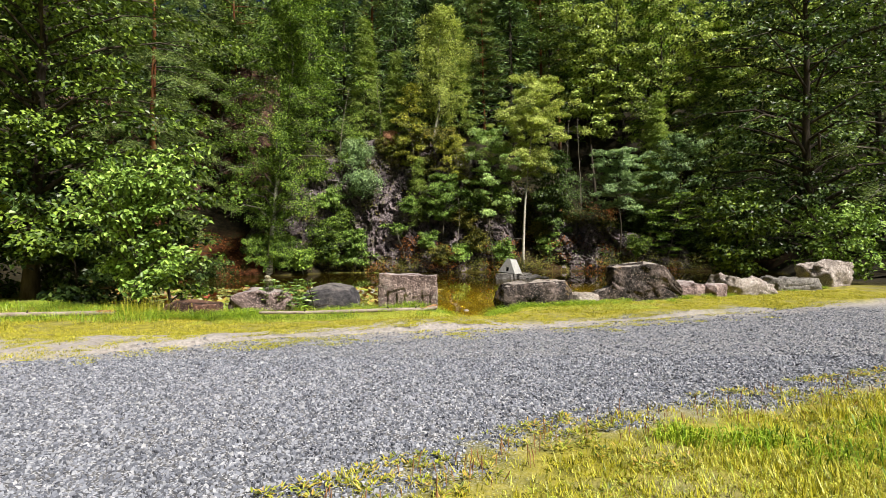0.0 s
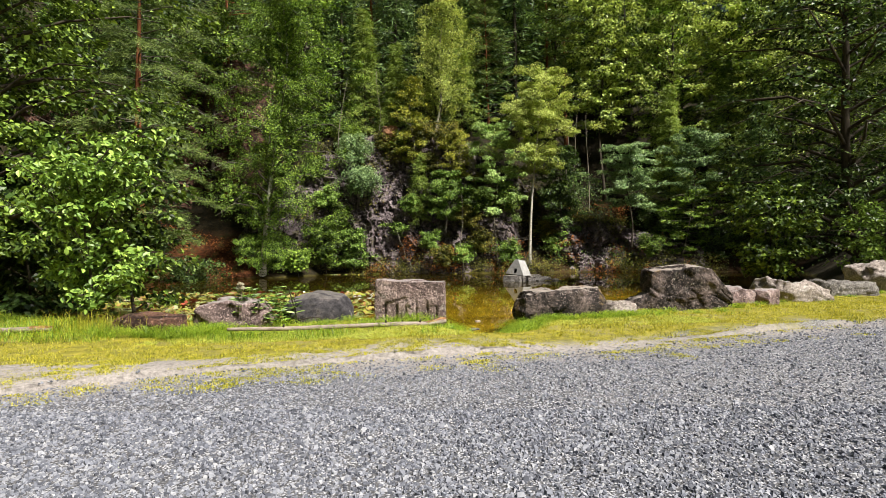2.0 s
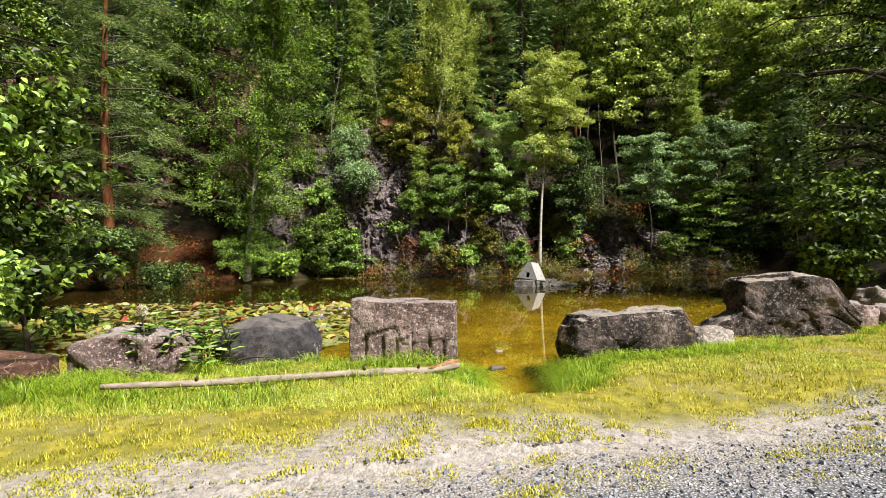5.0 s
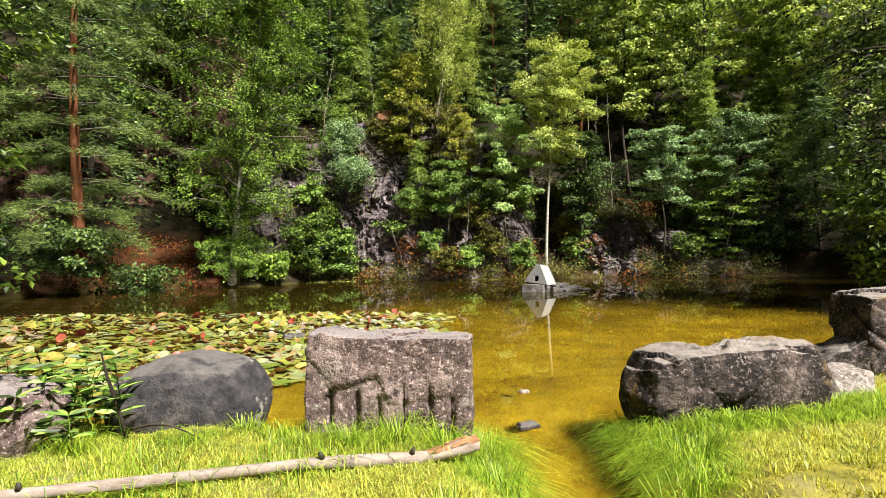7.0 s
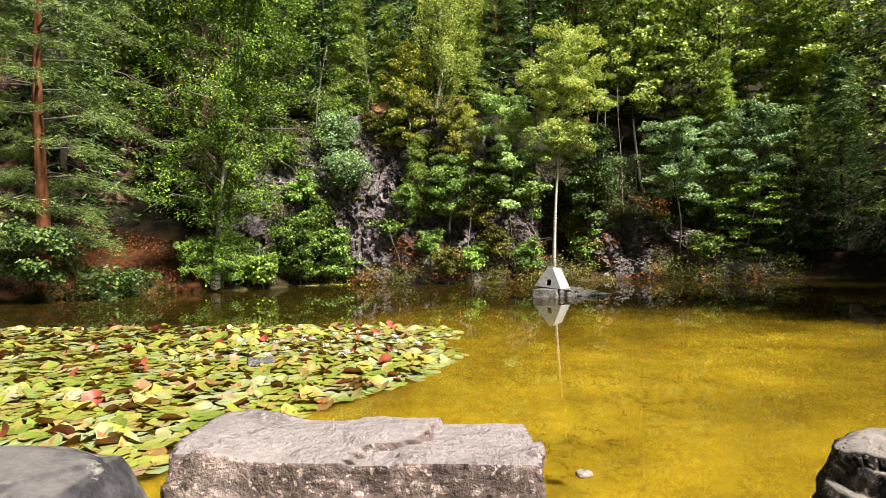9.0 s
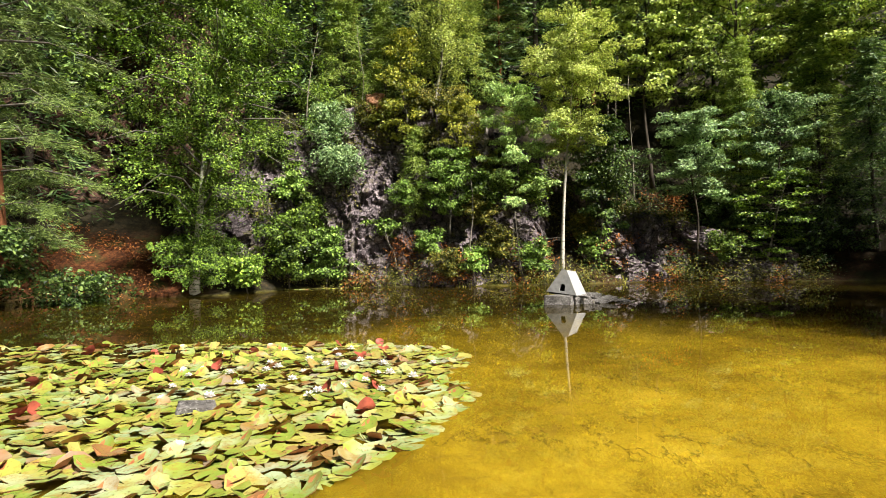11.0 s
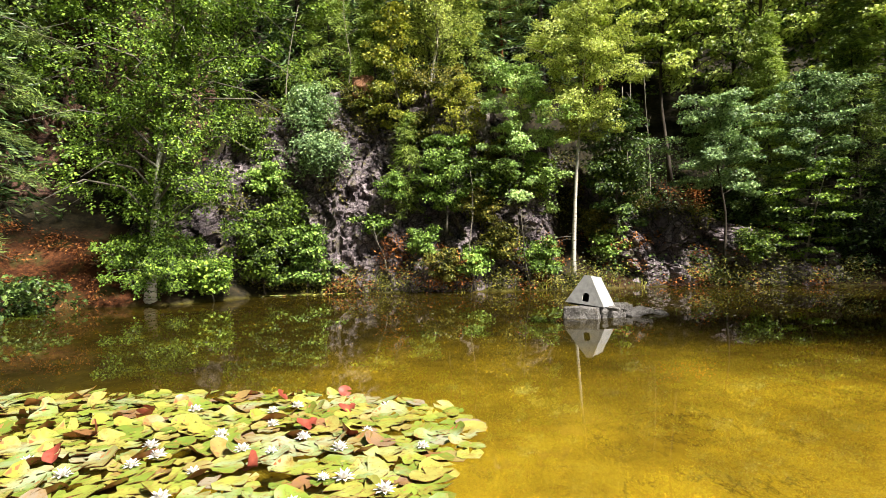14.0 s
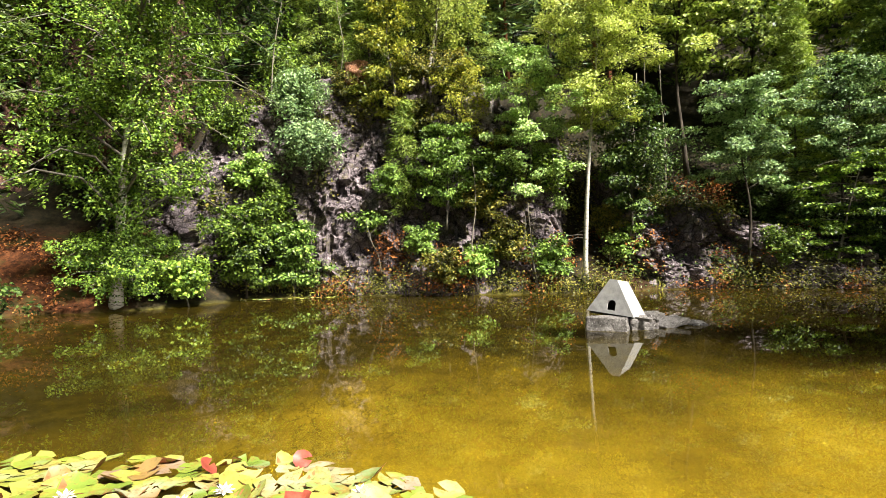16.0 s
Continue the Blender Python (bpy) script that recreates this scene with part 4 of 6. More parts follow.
    way = unit(np.stack([out[:, 0], out[:, 1], np.zeros(n)], 1) * 0.35 + r.normal(0, 0.75, (n, 3)) * np.array([1, 1, 0.45]) + np.array([0, 0, -0.35]))
    nrm = unit(np.array([0, 0, level * 1.1]) + r.normal(0, 0.5, (n, 3)) + unit(out * np.array([1, 1, 0.3])) * 0.75)
    size = r.uniform(0.7, 1.25, n)
    cv_, cq = (leaf_six if six else leaf_quads)(pos, way, nrm, leaf[0] * size, leaf[1] * size)
    for i in range(dead):
        az, z = r.uniform(0, 6.28), r.uniform(0.1, 0.7) * crown_low + 0.2
        a0 = np.array([np.interp(z, stem[:, 2], stem[:, c]) for c in range(2)] + [z])
        p = curve(a0, a0 + np.array([math.cos(az), math.sin(az), -0.2]) * r.uniform(0.5, 1.3), 0.1, 5, i)
        bs.add(*tube(p, np.linspace(0.015, 0.003, 5), 4, False))
    return fast_mesh("trunk", tv, tq, True), bs.mesh("branches", True), fast_mesh("crown", cv_, cq, False)


def broadleaf(name, label, at, bark, leafmat, category="tree", group="trees round the pond", turn=0.0, limb=None, **kw):
    t, b, c = tree_meshes(**kw)
    root = thing(name, label, category, group, at=at, turn=turn)
    part("trunk", t, bark, root)
    tagged(part("bough", b, limb or (BARK_GREY if bark is BARK_BIRCH else bark), root), kind="stuff")
    part("crown", c, leafmat, root)
    return root


def conifer_meshes(seed, height, low, radius, whorls, per, tufts, needles, spray=(0.2, 0.03), droop=0.3, trunk=0.14, flat=0.5, shape="cone", lean=(0, 0), dead=6, upturn=0.0, hangs=0.0, one_side=None, plain_boughs=False):
    r = np.random.default_rng(seed)
    k = np.linspace(0, 1, 12)
    stem = np.stack([lean[0] * height * k + 0.012 * height * vnoise(k * 2.4 + seed, 0 * k), lean[1] * height * k + 0.012 * height * vnoise(k * 2.4, 0 * k + seed), k * height - 0.15], 1)
    stem[:, :2] -= stem[0, :2]
    rad = trunk * (1 - 0.88 * k) * (1 + 0.35 * np.exp(-k * 22))
    tv, tq = tube(stem, rad, 9)
    bs = Soup()
    P, D = [], []
    for i in range(whorls):
        s = i / max(whorls - 1, 1)
        z = low + (height * 0.985 - low) * s
        for j in range(per):
            az = i * 1.1 + j * 2 * math.pi / per + r.uniform(-0.45, 0.45)
            reach = radius * SHAPES[shape](s) * r.uniform(0.55, 1.15)
            if one_side is not None:
                reach *= 0.55 + 0.6 * max(0.0, math.cos(az - one_side))
            a0 = np.array([np.interp(z, stem[:, 2], stem[:, c]) for c in range(2)] + [z + r.uniform(-0.15, 0.15)])
            out = np.array([math.cos(az), math.sin(az), 0])
            tip = a0 + out * reach + np.array([0, 0, -droop * reach + upturn * reach * r.random()])
            p = curve(a0, tip, 0.12 * reach, 7, seed + 13 * i + j)
            if plain_boughs:
                bs.add(*tube(p[[0, 6]], [max(0.012, 0.018 * reach), 0.004], 3, False))
            else:
                bs.add(*tube(p[[0, 2, 4, 6]], np.linspace(max(0.010, 0.011 * reach), 0.003, 4), 4, False))
            side = np.array([-math.sin(az), math.cos(az), 0])
            for m in range(tufts):
                u = 0.28 + 0.72 * (m + r.random()) / tufts
                base = np.array([np.interp(u * 6, np.arange(7), p[:, c]) for c in range(3)])
                w = r.uniform(-1, 1) * reach * 0.42 * (1.15 - u)
                c = base + side * w + out * abs(w) * 0.5 + np.array([0, 0, r.normal(0, 0.05) - hangs * abs(w)])
                if m % 3 == 0 and not plain_boughs:
                    bs.add(*tube([base, (base + c) / 2, c], [0.006, 0.004, 0.002], 3, False))
                P.append(c)
                D.append(unit(out * 0.8 + side * np.sign(w) * 0.6))
    for i in range(dead):
        z, az = r.uniform(0.12, 1.0) * low + 0.3, r.uniform(0, 6.28)
        a0 = np.array([np.interp(z, stem[:, 2], stem[:, c]) for c in range(2)] + [z])
        p = curve(a0, a0 + np.array([math.cos(az), math.sin(az), r.uniform(-0.7, 0.1)]) * r.uniform(0.4, 0.6) * radius, 0.15, 6, seed + i)
        bs.add(*tube(p, np.linspace(0.016, 0.003, 6), 4, False))
    P, D = np.array(P), np.array(D)
    n = len(P) * needles
    pi = np.repeat(np.arange(len(P)), needles)
    sz = r.uniform(0.75, 1.3, len(P))[pi]
    pos = P[pi] + r.normal(0, 1, (n, 3)) * spray[0] * np.array([0.6, 0.6, 0.6 * flat]) * sz[:, None]
    way = unit(D[pi] * 0.7 + r.normal(0, 0.6, (n, 3)) * np.array([1, 1, flat]) + np.array([0, 0, 0.12 - hangs]))
    nrm = unit(np.array([0, 0, 0.7]) + r.normal(0, 0.6, (n, 3)) + D[pi] * 0.6)
    cv_, cq = leaf_quads(pos, way, nrm, spray[0] * sz, spray[1] * r.uniform(0.7, 1.3, n), 0.05)
    return fast_mesh("trunk", tv, tq, True), bs.mesh("branches", True), fast_mesh("needles", cv_, cq, False)


def conifer(name, label, at, bark, needle, group="trees round the pond", turn=0.0, twig=None, **kw):
    t, b, c = conifer_meshes(**kw)
    root = thing(name, label, "tree", group, at=at, turn=turn)
    part("trunk", t, bark, root)
    tagged(part("bough", b, twig or bark, root), kind="stuff")
    part("needles", c, needle, root)
    return root


# trees in front, beside the pond
broadleaf("hazel_bush", "bright green hazel bush beside the verge", (-4.95, 8.95, 0.15), BARK_DARK, LEAF_HAZEL, "bush", seed=101, height=2.2, crown_low=0.15, radius=1.0, limbs=36, clumps=5, leaves=30,
          leaf=(0.088, 0.056), shape="bush", trunk=0.03, bow=0.3, rise=0.75, clump=(0.22, 0.11), six=True, bare=0.25, ragged=0.5)
broadleaf("hazel_bush", "darker leafy bush behind the bright one", (-5.15, 10.4, 0.1), BARK_DARK, LEAF_ALDER, "bush", seed=102, height=3.0, crown_low=0.1, radius=1.05, limbs=30, clumps=4, leaves=34,
          leaf=(0.11, 0.075), shape="bush", trunk=0.03, bow=0.3, rise=0.5, clump=(0.25, 0.13), bare=0.25, ragged=0.5)
broadleaf("alder_tree", "large leafy alder overhanging the verge", (-8.2, 10.9, 0.25), BARK_DARK, LEAF_ALDER, seed=103, height=9.5, crown_low=0.6, radius=3.2, limbs=84, clumps=6, leaves=56,
          leaf=(0.105, 0.075), shape="vase", trunk=0.13, bow=0.25, rise=0.25, clump=(0.36, 0.16), bare=0.3, ragged=0.5)
broadleaf("alder_tree", "dark leafy alder in the shade", (-13.5, 12.5, 0.3), BARK_DARK, LEAF_ALDER, seed=104, height=9.5, crown_low=0.4, radius=3.8, limbs=46, clumps=4, leaves=52,
          leaf=(0.16, 0.11), shape="column", trunk=0.15, clump=(0.55, 0.28))
broadleaf("alder_tree", "leafy young alder at the pond's edge", (-9.0, 12.6, 0.15), BARK_DARK, LEAF_DARK, seed=105, height=6.6, crown_low=0.3, radius=1.9, limbs=40, clumps=4, leaves=48,
          leaf=(0.113, 0.073), shape="column", trunk=0.07, clump=(0.36, 0.2))
broadleaf("alder_tree", "broad dark leafy tree leaning over the pond", (11.4, 16.6, 0.25), BARK_DARK, LEAF_DARK, seed=106, height=11.0, crown_low=0.5, radius=4.0, limbs=66, clumps=5, leaves=54,
          leaf=(0.13, 0.09), shape="column", trunk=0.17, rise=0.08, bow=0.35, clump=(0.5, 0.2), bare=0.3)
broadleaf("alder_tree", "dense shaded leafy tree behind the boulders", (15.5, 19.5, 0.4), BARK_DARK, LEAF_ALDER, seed=107, height=11.5, crown_low=0.4, radius=4.0, limbs=54, clumps=4, leaves=56,
          leaf=(0.16, 0.11), shape="column", trunk=0.17, rise=0.1, clump=(0.55, 0.25))
broadleaf("hazel_bush", "low leafy bush at the pond's edge", (10.6, 14.6, 0.15), BARK_DARK, LEAF_HAZEL, "bush", seed=108, height=1.9, crown_low=0.1, radius=1.2, limbs=24, clumps=4, leaves=32,
          leaf=(0.113, 0.073), shape="bush", trunk=0.03, rise=0.4, clump=(0.28, 0.14))
broadleaf("hazel_bush", "leafy bush hanging over the shore", (8.7, 16.4, 0.1), BARK_DARK, LEAF_ALDER, "bush", seed=109, height=2.6, crown_low=0.1, radius=1.3, limbs=30, clumps=4, leaves=38,
          leaf=(0.124, 0.090), shape="bush", trunk=0.03, rise=0.3, clump=(0.32, 0.15))
conifer("pine_tree", "tall dark pine with long bare pale branches", (12.9, 15.6, 0.25), BARK_DARK, NEEDLE_PINE, twig=BARK_GREY, seed=110, height=12.5, low=2.4, radius=4.4, whorls=11, per=3, tufts=16, needles=46, spray=(0.15, 0.017), droop=0.06, trunk=0.2, flat=0.6, shape="column", dead=8, one_side=math.pi)
conifer("pine_tree", "red-trunked pine with drooping dead twigs over the bank", (-12.65, 24.3, 1.0), BARK_PINE, NEEDLE_PINE, twig=BARK_GREY, seed=111, height=14.0, low=1.1, radius=4.2, whorls=15, per=5, tufts=24, needles=42, spray=(0.17, 0.017), droop=0.2, trunk=0.21, flat=0.55, shape="column", dead=12, hangs=0.3, one_side=-0.4)
broadleaf("birch_tree", "big birch with hanging leafy branches at the shore", (-8.82, 27.8, 0.1), BARK_BIRCH, LEAF_BIRCH, seed=112, height=15.0, crown_low=2.1, radius=3.1, limbs=88, clumps=6, leaves=165,
          leaf=(0.086, 0.062), shape="column", trunk=0.13, lean=(0.10, 0), bow=0.5, rise=0.05, clump=(0.46, 0.19), strings=0.55, level=0.45, bare=0.04, ragged=0.5)
broadleaf("hornbeam_shrub", "pale green shrub spreading over the water", (-8.7, 28.2, 0.05), BARK_GREY, LEAF_BIRCH, "bush", seed=113, height=1.75, crown_low=0.25, radius=1.7, limbs=26, clumps=4, leaves=224,
          leaf=(0.071, 0.051), shape="bush", trunk=0.05, bow=0.35, rise=0.1, clump=(0.36, 0.14), strings=0.35)
broadleaf("hornbeam_shrub", "small pale shrub over the water", (-7.3, 28.7, 0.05), BARK_GREY, LEAF_BIRCH, "bush", seed=114, height=1.1, crown_low=0.3, radius=0.7, limbs=12, clumps=3, leaves=90,
          leaf=(0.119, 0.088), shape="bush", trunk=0.03, bow=0.35, rise=0.1, clump=(0.3, 0.12), strings=0.3)
broadleaf("birch_tree", "slender white-stemmed birch leaning at the shore", (4.55, 31.35, 0.3), BARK_BIRCH, LEAF_PALE, seed=115, height=10.6, crown_low=5.0, radius=3.1, limbs=40, clumps=6, leaves=152,
          leaf=(0.089, 0.063), shape="spire", trunk=0.085, lean=(0.065, -0.03), bow=0.25, rise=0.22, clump=(0.40, 0.17), dead=3, bare=0.2)
broadleaf("rowan_tree", "light green rowan with several thin stems on a ledge", (2.75, 31.3, 0.5), BARK_GREY, LEAF_PALEGREEN, seed=116, height=7.6, crown_low=2.0, radius=1.8, limbs=30, clumps=5, leaves=117,
          leaf=(0.103, 0.071), shape="round", trunk=0.05, rise=0.3, clump=(0.34, 0.15), dead=4, ragged=0.5)
broadleaf("rowan_tree", "thin leafy tree beside the white birch", (6.5, 32.3, 1.2), BARK_GREY, LEAF_DARK, seed=117, height=5.8, crown_low=1.0, radius=1.5, limbs=32, clumps=4, leaves=66, leaf=(0.124, 0.090), shape="column", trunk=0.05, clump=(0.4, 0.2))
broadleaf("willow_shrub", "grey-green willow shrub hanging from the rock face", (-5.25, on_cliff(-5.25, 6.1) - 0.2, 5.9), BARK_GREY, LEAF_GREY, "bush", seed=118, height=1.9, crown_low=0.3, radius=1.05, limbs=22, clumps=4, leaves=69, leaf=(0.119, 0.062), shape="round", trunk=0.04, clump=(0.32, 0.2), strings=0.5)
broadleaf("willow_shrub", "grey-green drooping willow shrub lower on the rock face", (-4.75, on_cliff(-4.75, 4.6) - 0.3, 4.3), BARK_GREY, LEAF_GREY, "bush", seed=119, height=1.5, crown_low=0.3, radius=1.2, limbs=22, clumps=4, leaves=69, leaf=(0.119, 0.062), shape="round", trunk=0.04, clump=(0.34, 0.18), strings=0.6)
broadleaf("maple_sapling", "slender yellowing maple on the cliff's edge", (-1.75, on_cliff(-1.75, 5.6) - 0.1, 5.3), BARK_GREY, LEAF_YELLOW, seed=120, height=6.2, crown_low=0.8, radius=1.15, limbs=28, clumps=4, leaves=44, leaf=(0.115, 0.080), shape="column", trunk=0.05, clump=(0.34, 0.14))
broadleaf("maple_sapling", "yellow-green bush on the cliff's edge", (-2.7, on_cliff(-2.7, 6.9), 6.6), BARK_GREY, LEAF_YELLOW, "bush", seed=121, height=1.7, crown_low=0.2, radius=1.0, limbs=18, clumps=4, leaves=38, leaf=(0.113, 0.079), shape="bush", trunk=0.03, clump=(0.32, 0.16))
broadleaf("birch_tree", "weeping birch on top of the cliff", (-0.6, 34.5, 7.9), BARK_BIRCH, LEAF_PALE, seed=122, height=8.4, crown_low=1.6, radius=2.1, limbs=44, clumps=5, leaves=93, leaf=(0.098, 0.066), shape="column", trunk=0.07, lean=(0.04, -0.06), bow=0.4, clump=(0.36, 0.2), strings=0.9, ragged=0.5)
conifer("larch_sapling", "hanging yellow-green larch on the rock face", (-1.4, on_cliff(-1.4, 5.0) - 0.25, 2.9), BARK_DARK, NEEDLE_LARCH, seed=123, height=3.9, low=0.2, radius=1.0, whorls=13, per=4, tufts=8, needles=16, spray=(0.18, 0.028), droop=0.55, trunk=0.04, hangs=0.6, dead=0)
broadleaf("rowan_tree", "green leafy sapling growing on the cliff", (0.0, on_cliff(0.0, 3.2) - 0.3, 2.3), BARK_GREY, LEAF_HAZEL, seed=124, height=3.2, crown_low=0.5, radius=1.25, limbs=26, clumps=4, leaves=96, leaf=(0.093, 0.068), shape="round", trunk=0.035, clump=(0.34, 0.15))
broadleaf("maple_sapling", "yellow-green sapling beneath the pine", (0.6, on_cliff(0.6, 5.2) - 0.2, 5.0), BARK_GREY, LEAF_YELLOW, seed=125, height=2.9, crown_low=0.3, radius=1.2, limbs=24, clumps=4, leaves=60, leaf=(0.085, 0.055), shape="round", trunk=0.035, clump=(0.34, 0.14))
broadleaf("hazel_bush", "small leafy spray growing from the rock", (-2.6, on_cliff(-2.6, 2.3) - 0.2, 1.8), BARK_GREY, LEAF_HAZEL, "bush", seed=126, height=0.9, crown_low=0.25, radius=0.95, limbs=12, clumps=4, leaves=42, leaf=(0.119, 0.088), shape="bush", trunk=0.02, rise=0.1, clump=(0.28, 0.1))
broadleaf("hazel_bush", "dark leafy bush under the rock face", (-6.4, 30.75, 0.2), BARK_DARK, LEAF_ALDER, "bush", seed=127, height=2.7, crown_low=0.2, radius=1.3, limbs=28, clumps=4, leaves=60, leaf=(0.124, 0.090), shape="bush", trunk=0.03, clump=(0.36, 0.18))
broadleaf("hazel_bush", "leafy green bush under the rock face", (-5.0, 31.1, 0.15), BARK_DARK, LEAF_HAZEL, "bush", seed=128, height=2.1, crown_low=0.2, radius=1.0, limbs=22, clumps=4, leaves=54, leaf=(0.119, 0.088), shape="bush", trunk=0.03, clump=(0.3, 0.15))
conifer("pine_tree", "straight pine with layered boughs on the cliff", (2.85, 36.6, 8.6), BARK_PINE, NEEDLE_PINE, seed=129, height=10.5, low=2.6, radius=1.75, whorls=13, per=5, tufts=11, needles=34, spray=(0.18, 0.026), droop=0.12, trunk=0.09, flat=0.4, shape="round", dead=8)
broadleaf("maple_tree", "tall maple with bright large leaves on the hillside", (9.8, 35.2, 4.4), BARK_DARK, LEAF_MAPLE, seed=130, height=12.5, crown_low=4.2, radius=2.9, limbs=46, clumps=5, leaves=58, leaf=(0.19, 0.16), shape="round", trunk=0.09, clump=(0.46, 0.12), bow=0.3, ragged=0.5, level=0.8)
broadleaf("maple_tree", "bright large-leaved maple above the rowans", (17.0, 34.2, float(land(17.0, 34.2)) - 0.1), BARK_DARK, LEAF_MAPLE, seed=150, height=11.5, crown_low=4.5, radius=2.6, limbs=38, clumps=5, leaves=50, leaf=(0.18, 0.15), shape="round", trunk=0.1, clump=(0.46, 0.12), bow=0.3, ragged=0.5, level=0.8)
broadleaf("rowan_tree", "round blue-green tree over the pond", (10.1, 31.5, 0.5), BARK_DARK, LEAF_GREY, seed=131, height=6.4, crown_low=2.8, radius=2.1, limbs=28, clumps=5, leaves=128, leaf=(0.103, 0.071), shape="round", trunk=0.06, clump=(0.36, 0.14), ragged=0.45)
broadleaf("rowan_tree", "blue-green leafy tree on the slope", (13.9, 31.9, 1.2), BARK_DARK, LEAF_GREY, seed=132, height=6.6, crown_low=2.6, radius=1.9, limbs=26, clumps=5, leaves=128, leaf=(0.103, 0.071), shape="round", trunk=0.06, clump=(0.36, 0.14), ragged=0.45)
larch = conifer("larch_tree", "light green larch with thin drooping twigs", (13.0, 33.4, 2.3), BARK_DARK, NEEDLE_LARCH, seed=133, height=8.4, low=1.8, radius=1.7, whorls=17, per=5, tufts=10, needles=20, spray=(0.2, 0.03), droop=0.35, trunk=0.07, hangs=0.5, dead=2)
broadleaf("hornbeam_sapling", "leaning sapling with flat layered bright leaves", (12.5, 30.8, 0.35), TWIG_PALE, LEAF_BIRCH, seed=134, height=4.0, crown_low=0.5, radius=1.7, limbs=24, clumps=4, leaves=51, leaf=(0.124, 0.090), shape="bush", trunk=0.05, lean=(0.28, 0.0), rise=-0.05, bow=0.15, clump=(0.36, 0.06), level=0.9)
conifer("spruce_tree", "dark spruce standing by the water", (17.0, 30.7, 0.5), BARK_DARK, NEEDLE_SPRUCE, twig=TWIG_PALE, seed=135, height=9.0, low=2.6, radius=1.9, whorls=15, per=5, tufts=10, needles=24, spray=(0.2, 0.036), droop=0.35, trunk=0.09, hangs=0.35, dead=4)
broadleaf("alder_tree", "shaded leafy tree on the far bank", (18.5, 26.5, 1.0), BARK_DARK, LEAF_ALDER, seed=136, height=11, crown_low=0.6, radius=3.6, limbs=50, clumps=4, leaves=56, leaf=(0.15, 0.1), shape="column", trunk=0.14, clump=(0.5, 0.25))
broadleaf("hazel_bush", "low leafy bush under the pine", (-12.4, 23.4, 0.5), BARK_DARK, LEAF_DARK, "bush", seed=137, height=1.6, crown_low=0.1, radius=1.5, limbs=24, clumps=4, leaves=54, leaf=(0.124, 0.090), shape="bush", trunk=0.03, rise=0.2, clump=(0.35, 0.16))
broadleaf("hazel_bush", "leafy bush at the foot of the bank", (-14.6, 22.0, 0.4), BARK_DARK, LEAF_DARK, "bush", seed=138, height=2.0, crown_low=0.1, radius=1.4, limbs=24, clumps=4, leaves=48, leaf=(0.124, 0.090), shape="bush", trunk=0.03, rise=0.2, clump=(0.35, 0.16))

for x, y, hgt in ((-11.3, 25.4, 1.5), (-7.6, 11.3, 2.6), (-9.6, 11.2, 2.9), (-11.8, 10.8, 3.0), (-8.0, 12.4, 3.0), (14.4, 31.0, 2.2), (16.2, 31.2, 2.8), (17.6, 29.0, 2.4), (18.0, 26.0, 2.6), (12.0, 32.6, 2.0)):
    broadleaf("hazel_bush", "dense leafy bush at the edge of the wood", (x, y, float(land(x, y)) - 0.05), BARK_DARK, LEAF_DARK, "bush", seed=int(300 - 10 * x), height=hgt, crown_low=0.1, radius=1.3, limbs=26, clumps=4, leaves=38,
              leaf=(0.12, 0.085), shape="bush", trunk=0.03, rise=0.3, clump=(0.34, 0.2))

for x, y, turn, k in ((-2.9, 35.2, 80, 1.0), (-4.9, 35.8, 200, 1.1), (1.1, 36.2, 300, 0.95), (16.8, 33.6, 140, 1.15)):
    ob = copy_thing(larch, pose(x, y, float(land(x, y)) - 0.6, 0, 0, turn))
    ob.scale = (k, k, k)

# small bushes rooted in the ledges
ledge_a = broadleaf("ledge_bush", "small green bush rooted on a rock ledge", (-0.9, on_cliff(-0.9, 1.3) - 0.12, 1.2), BARK_GREY, LEAF_HAZEL, "bush", "bushes on the ledges", seed=140, height=0.9, crown_low=0.15, radius=0.65, limbs=14, clumps=4, leaves=46, leaf=(0.096, 0.068), shape="bush", trunk=0.02, rise=0.25, clump=(0.24, 0.13))
ledge_b = broadleaf("ledge_bush", "yellow-green bush rooted on a rock ledge", (1.3, on_cliff(1.3, 2.4) - 0.12, 2.3), BARK_GREY, LEAF_MIX, "bush", "bushes on the ledges", seed=141, height=1.2, crown_low=0.15, radius=0.7, limbs=16, clumps=4, leaves=46, leaf=(0.102, 0.068), shape="bush", trunk=0.02, rise=0.25, clump=(0.26, 0.15))
ledge_c = broadleaf("ledge_bush", "dark green bush rooted on a rock ledge", (-5.9, on_cliff(-5.9, 2.6) - 0.12, 2.5), BARK_GREY, LEAF_ALDER, "bush", "bushes on the ledges", seed=142, height=1.3, crown_low=0.15, radius=0.75, limbs=16, clumps=4, leaves=46, leaf=(0.102, 0.068), shape="bush", trunk=0.02, rise=0.2, clump=(0.26, 0.15), strings=0.3)
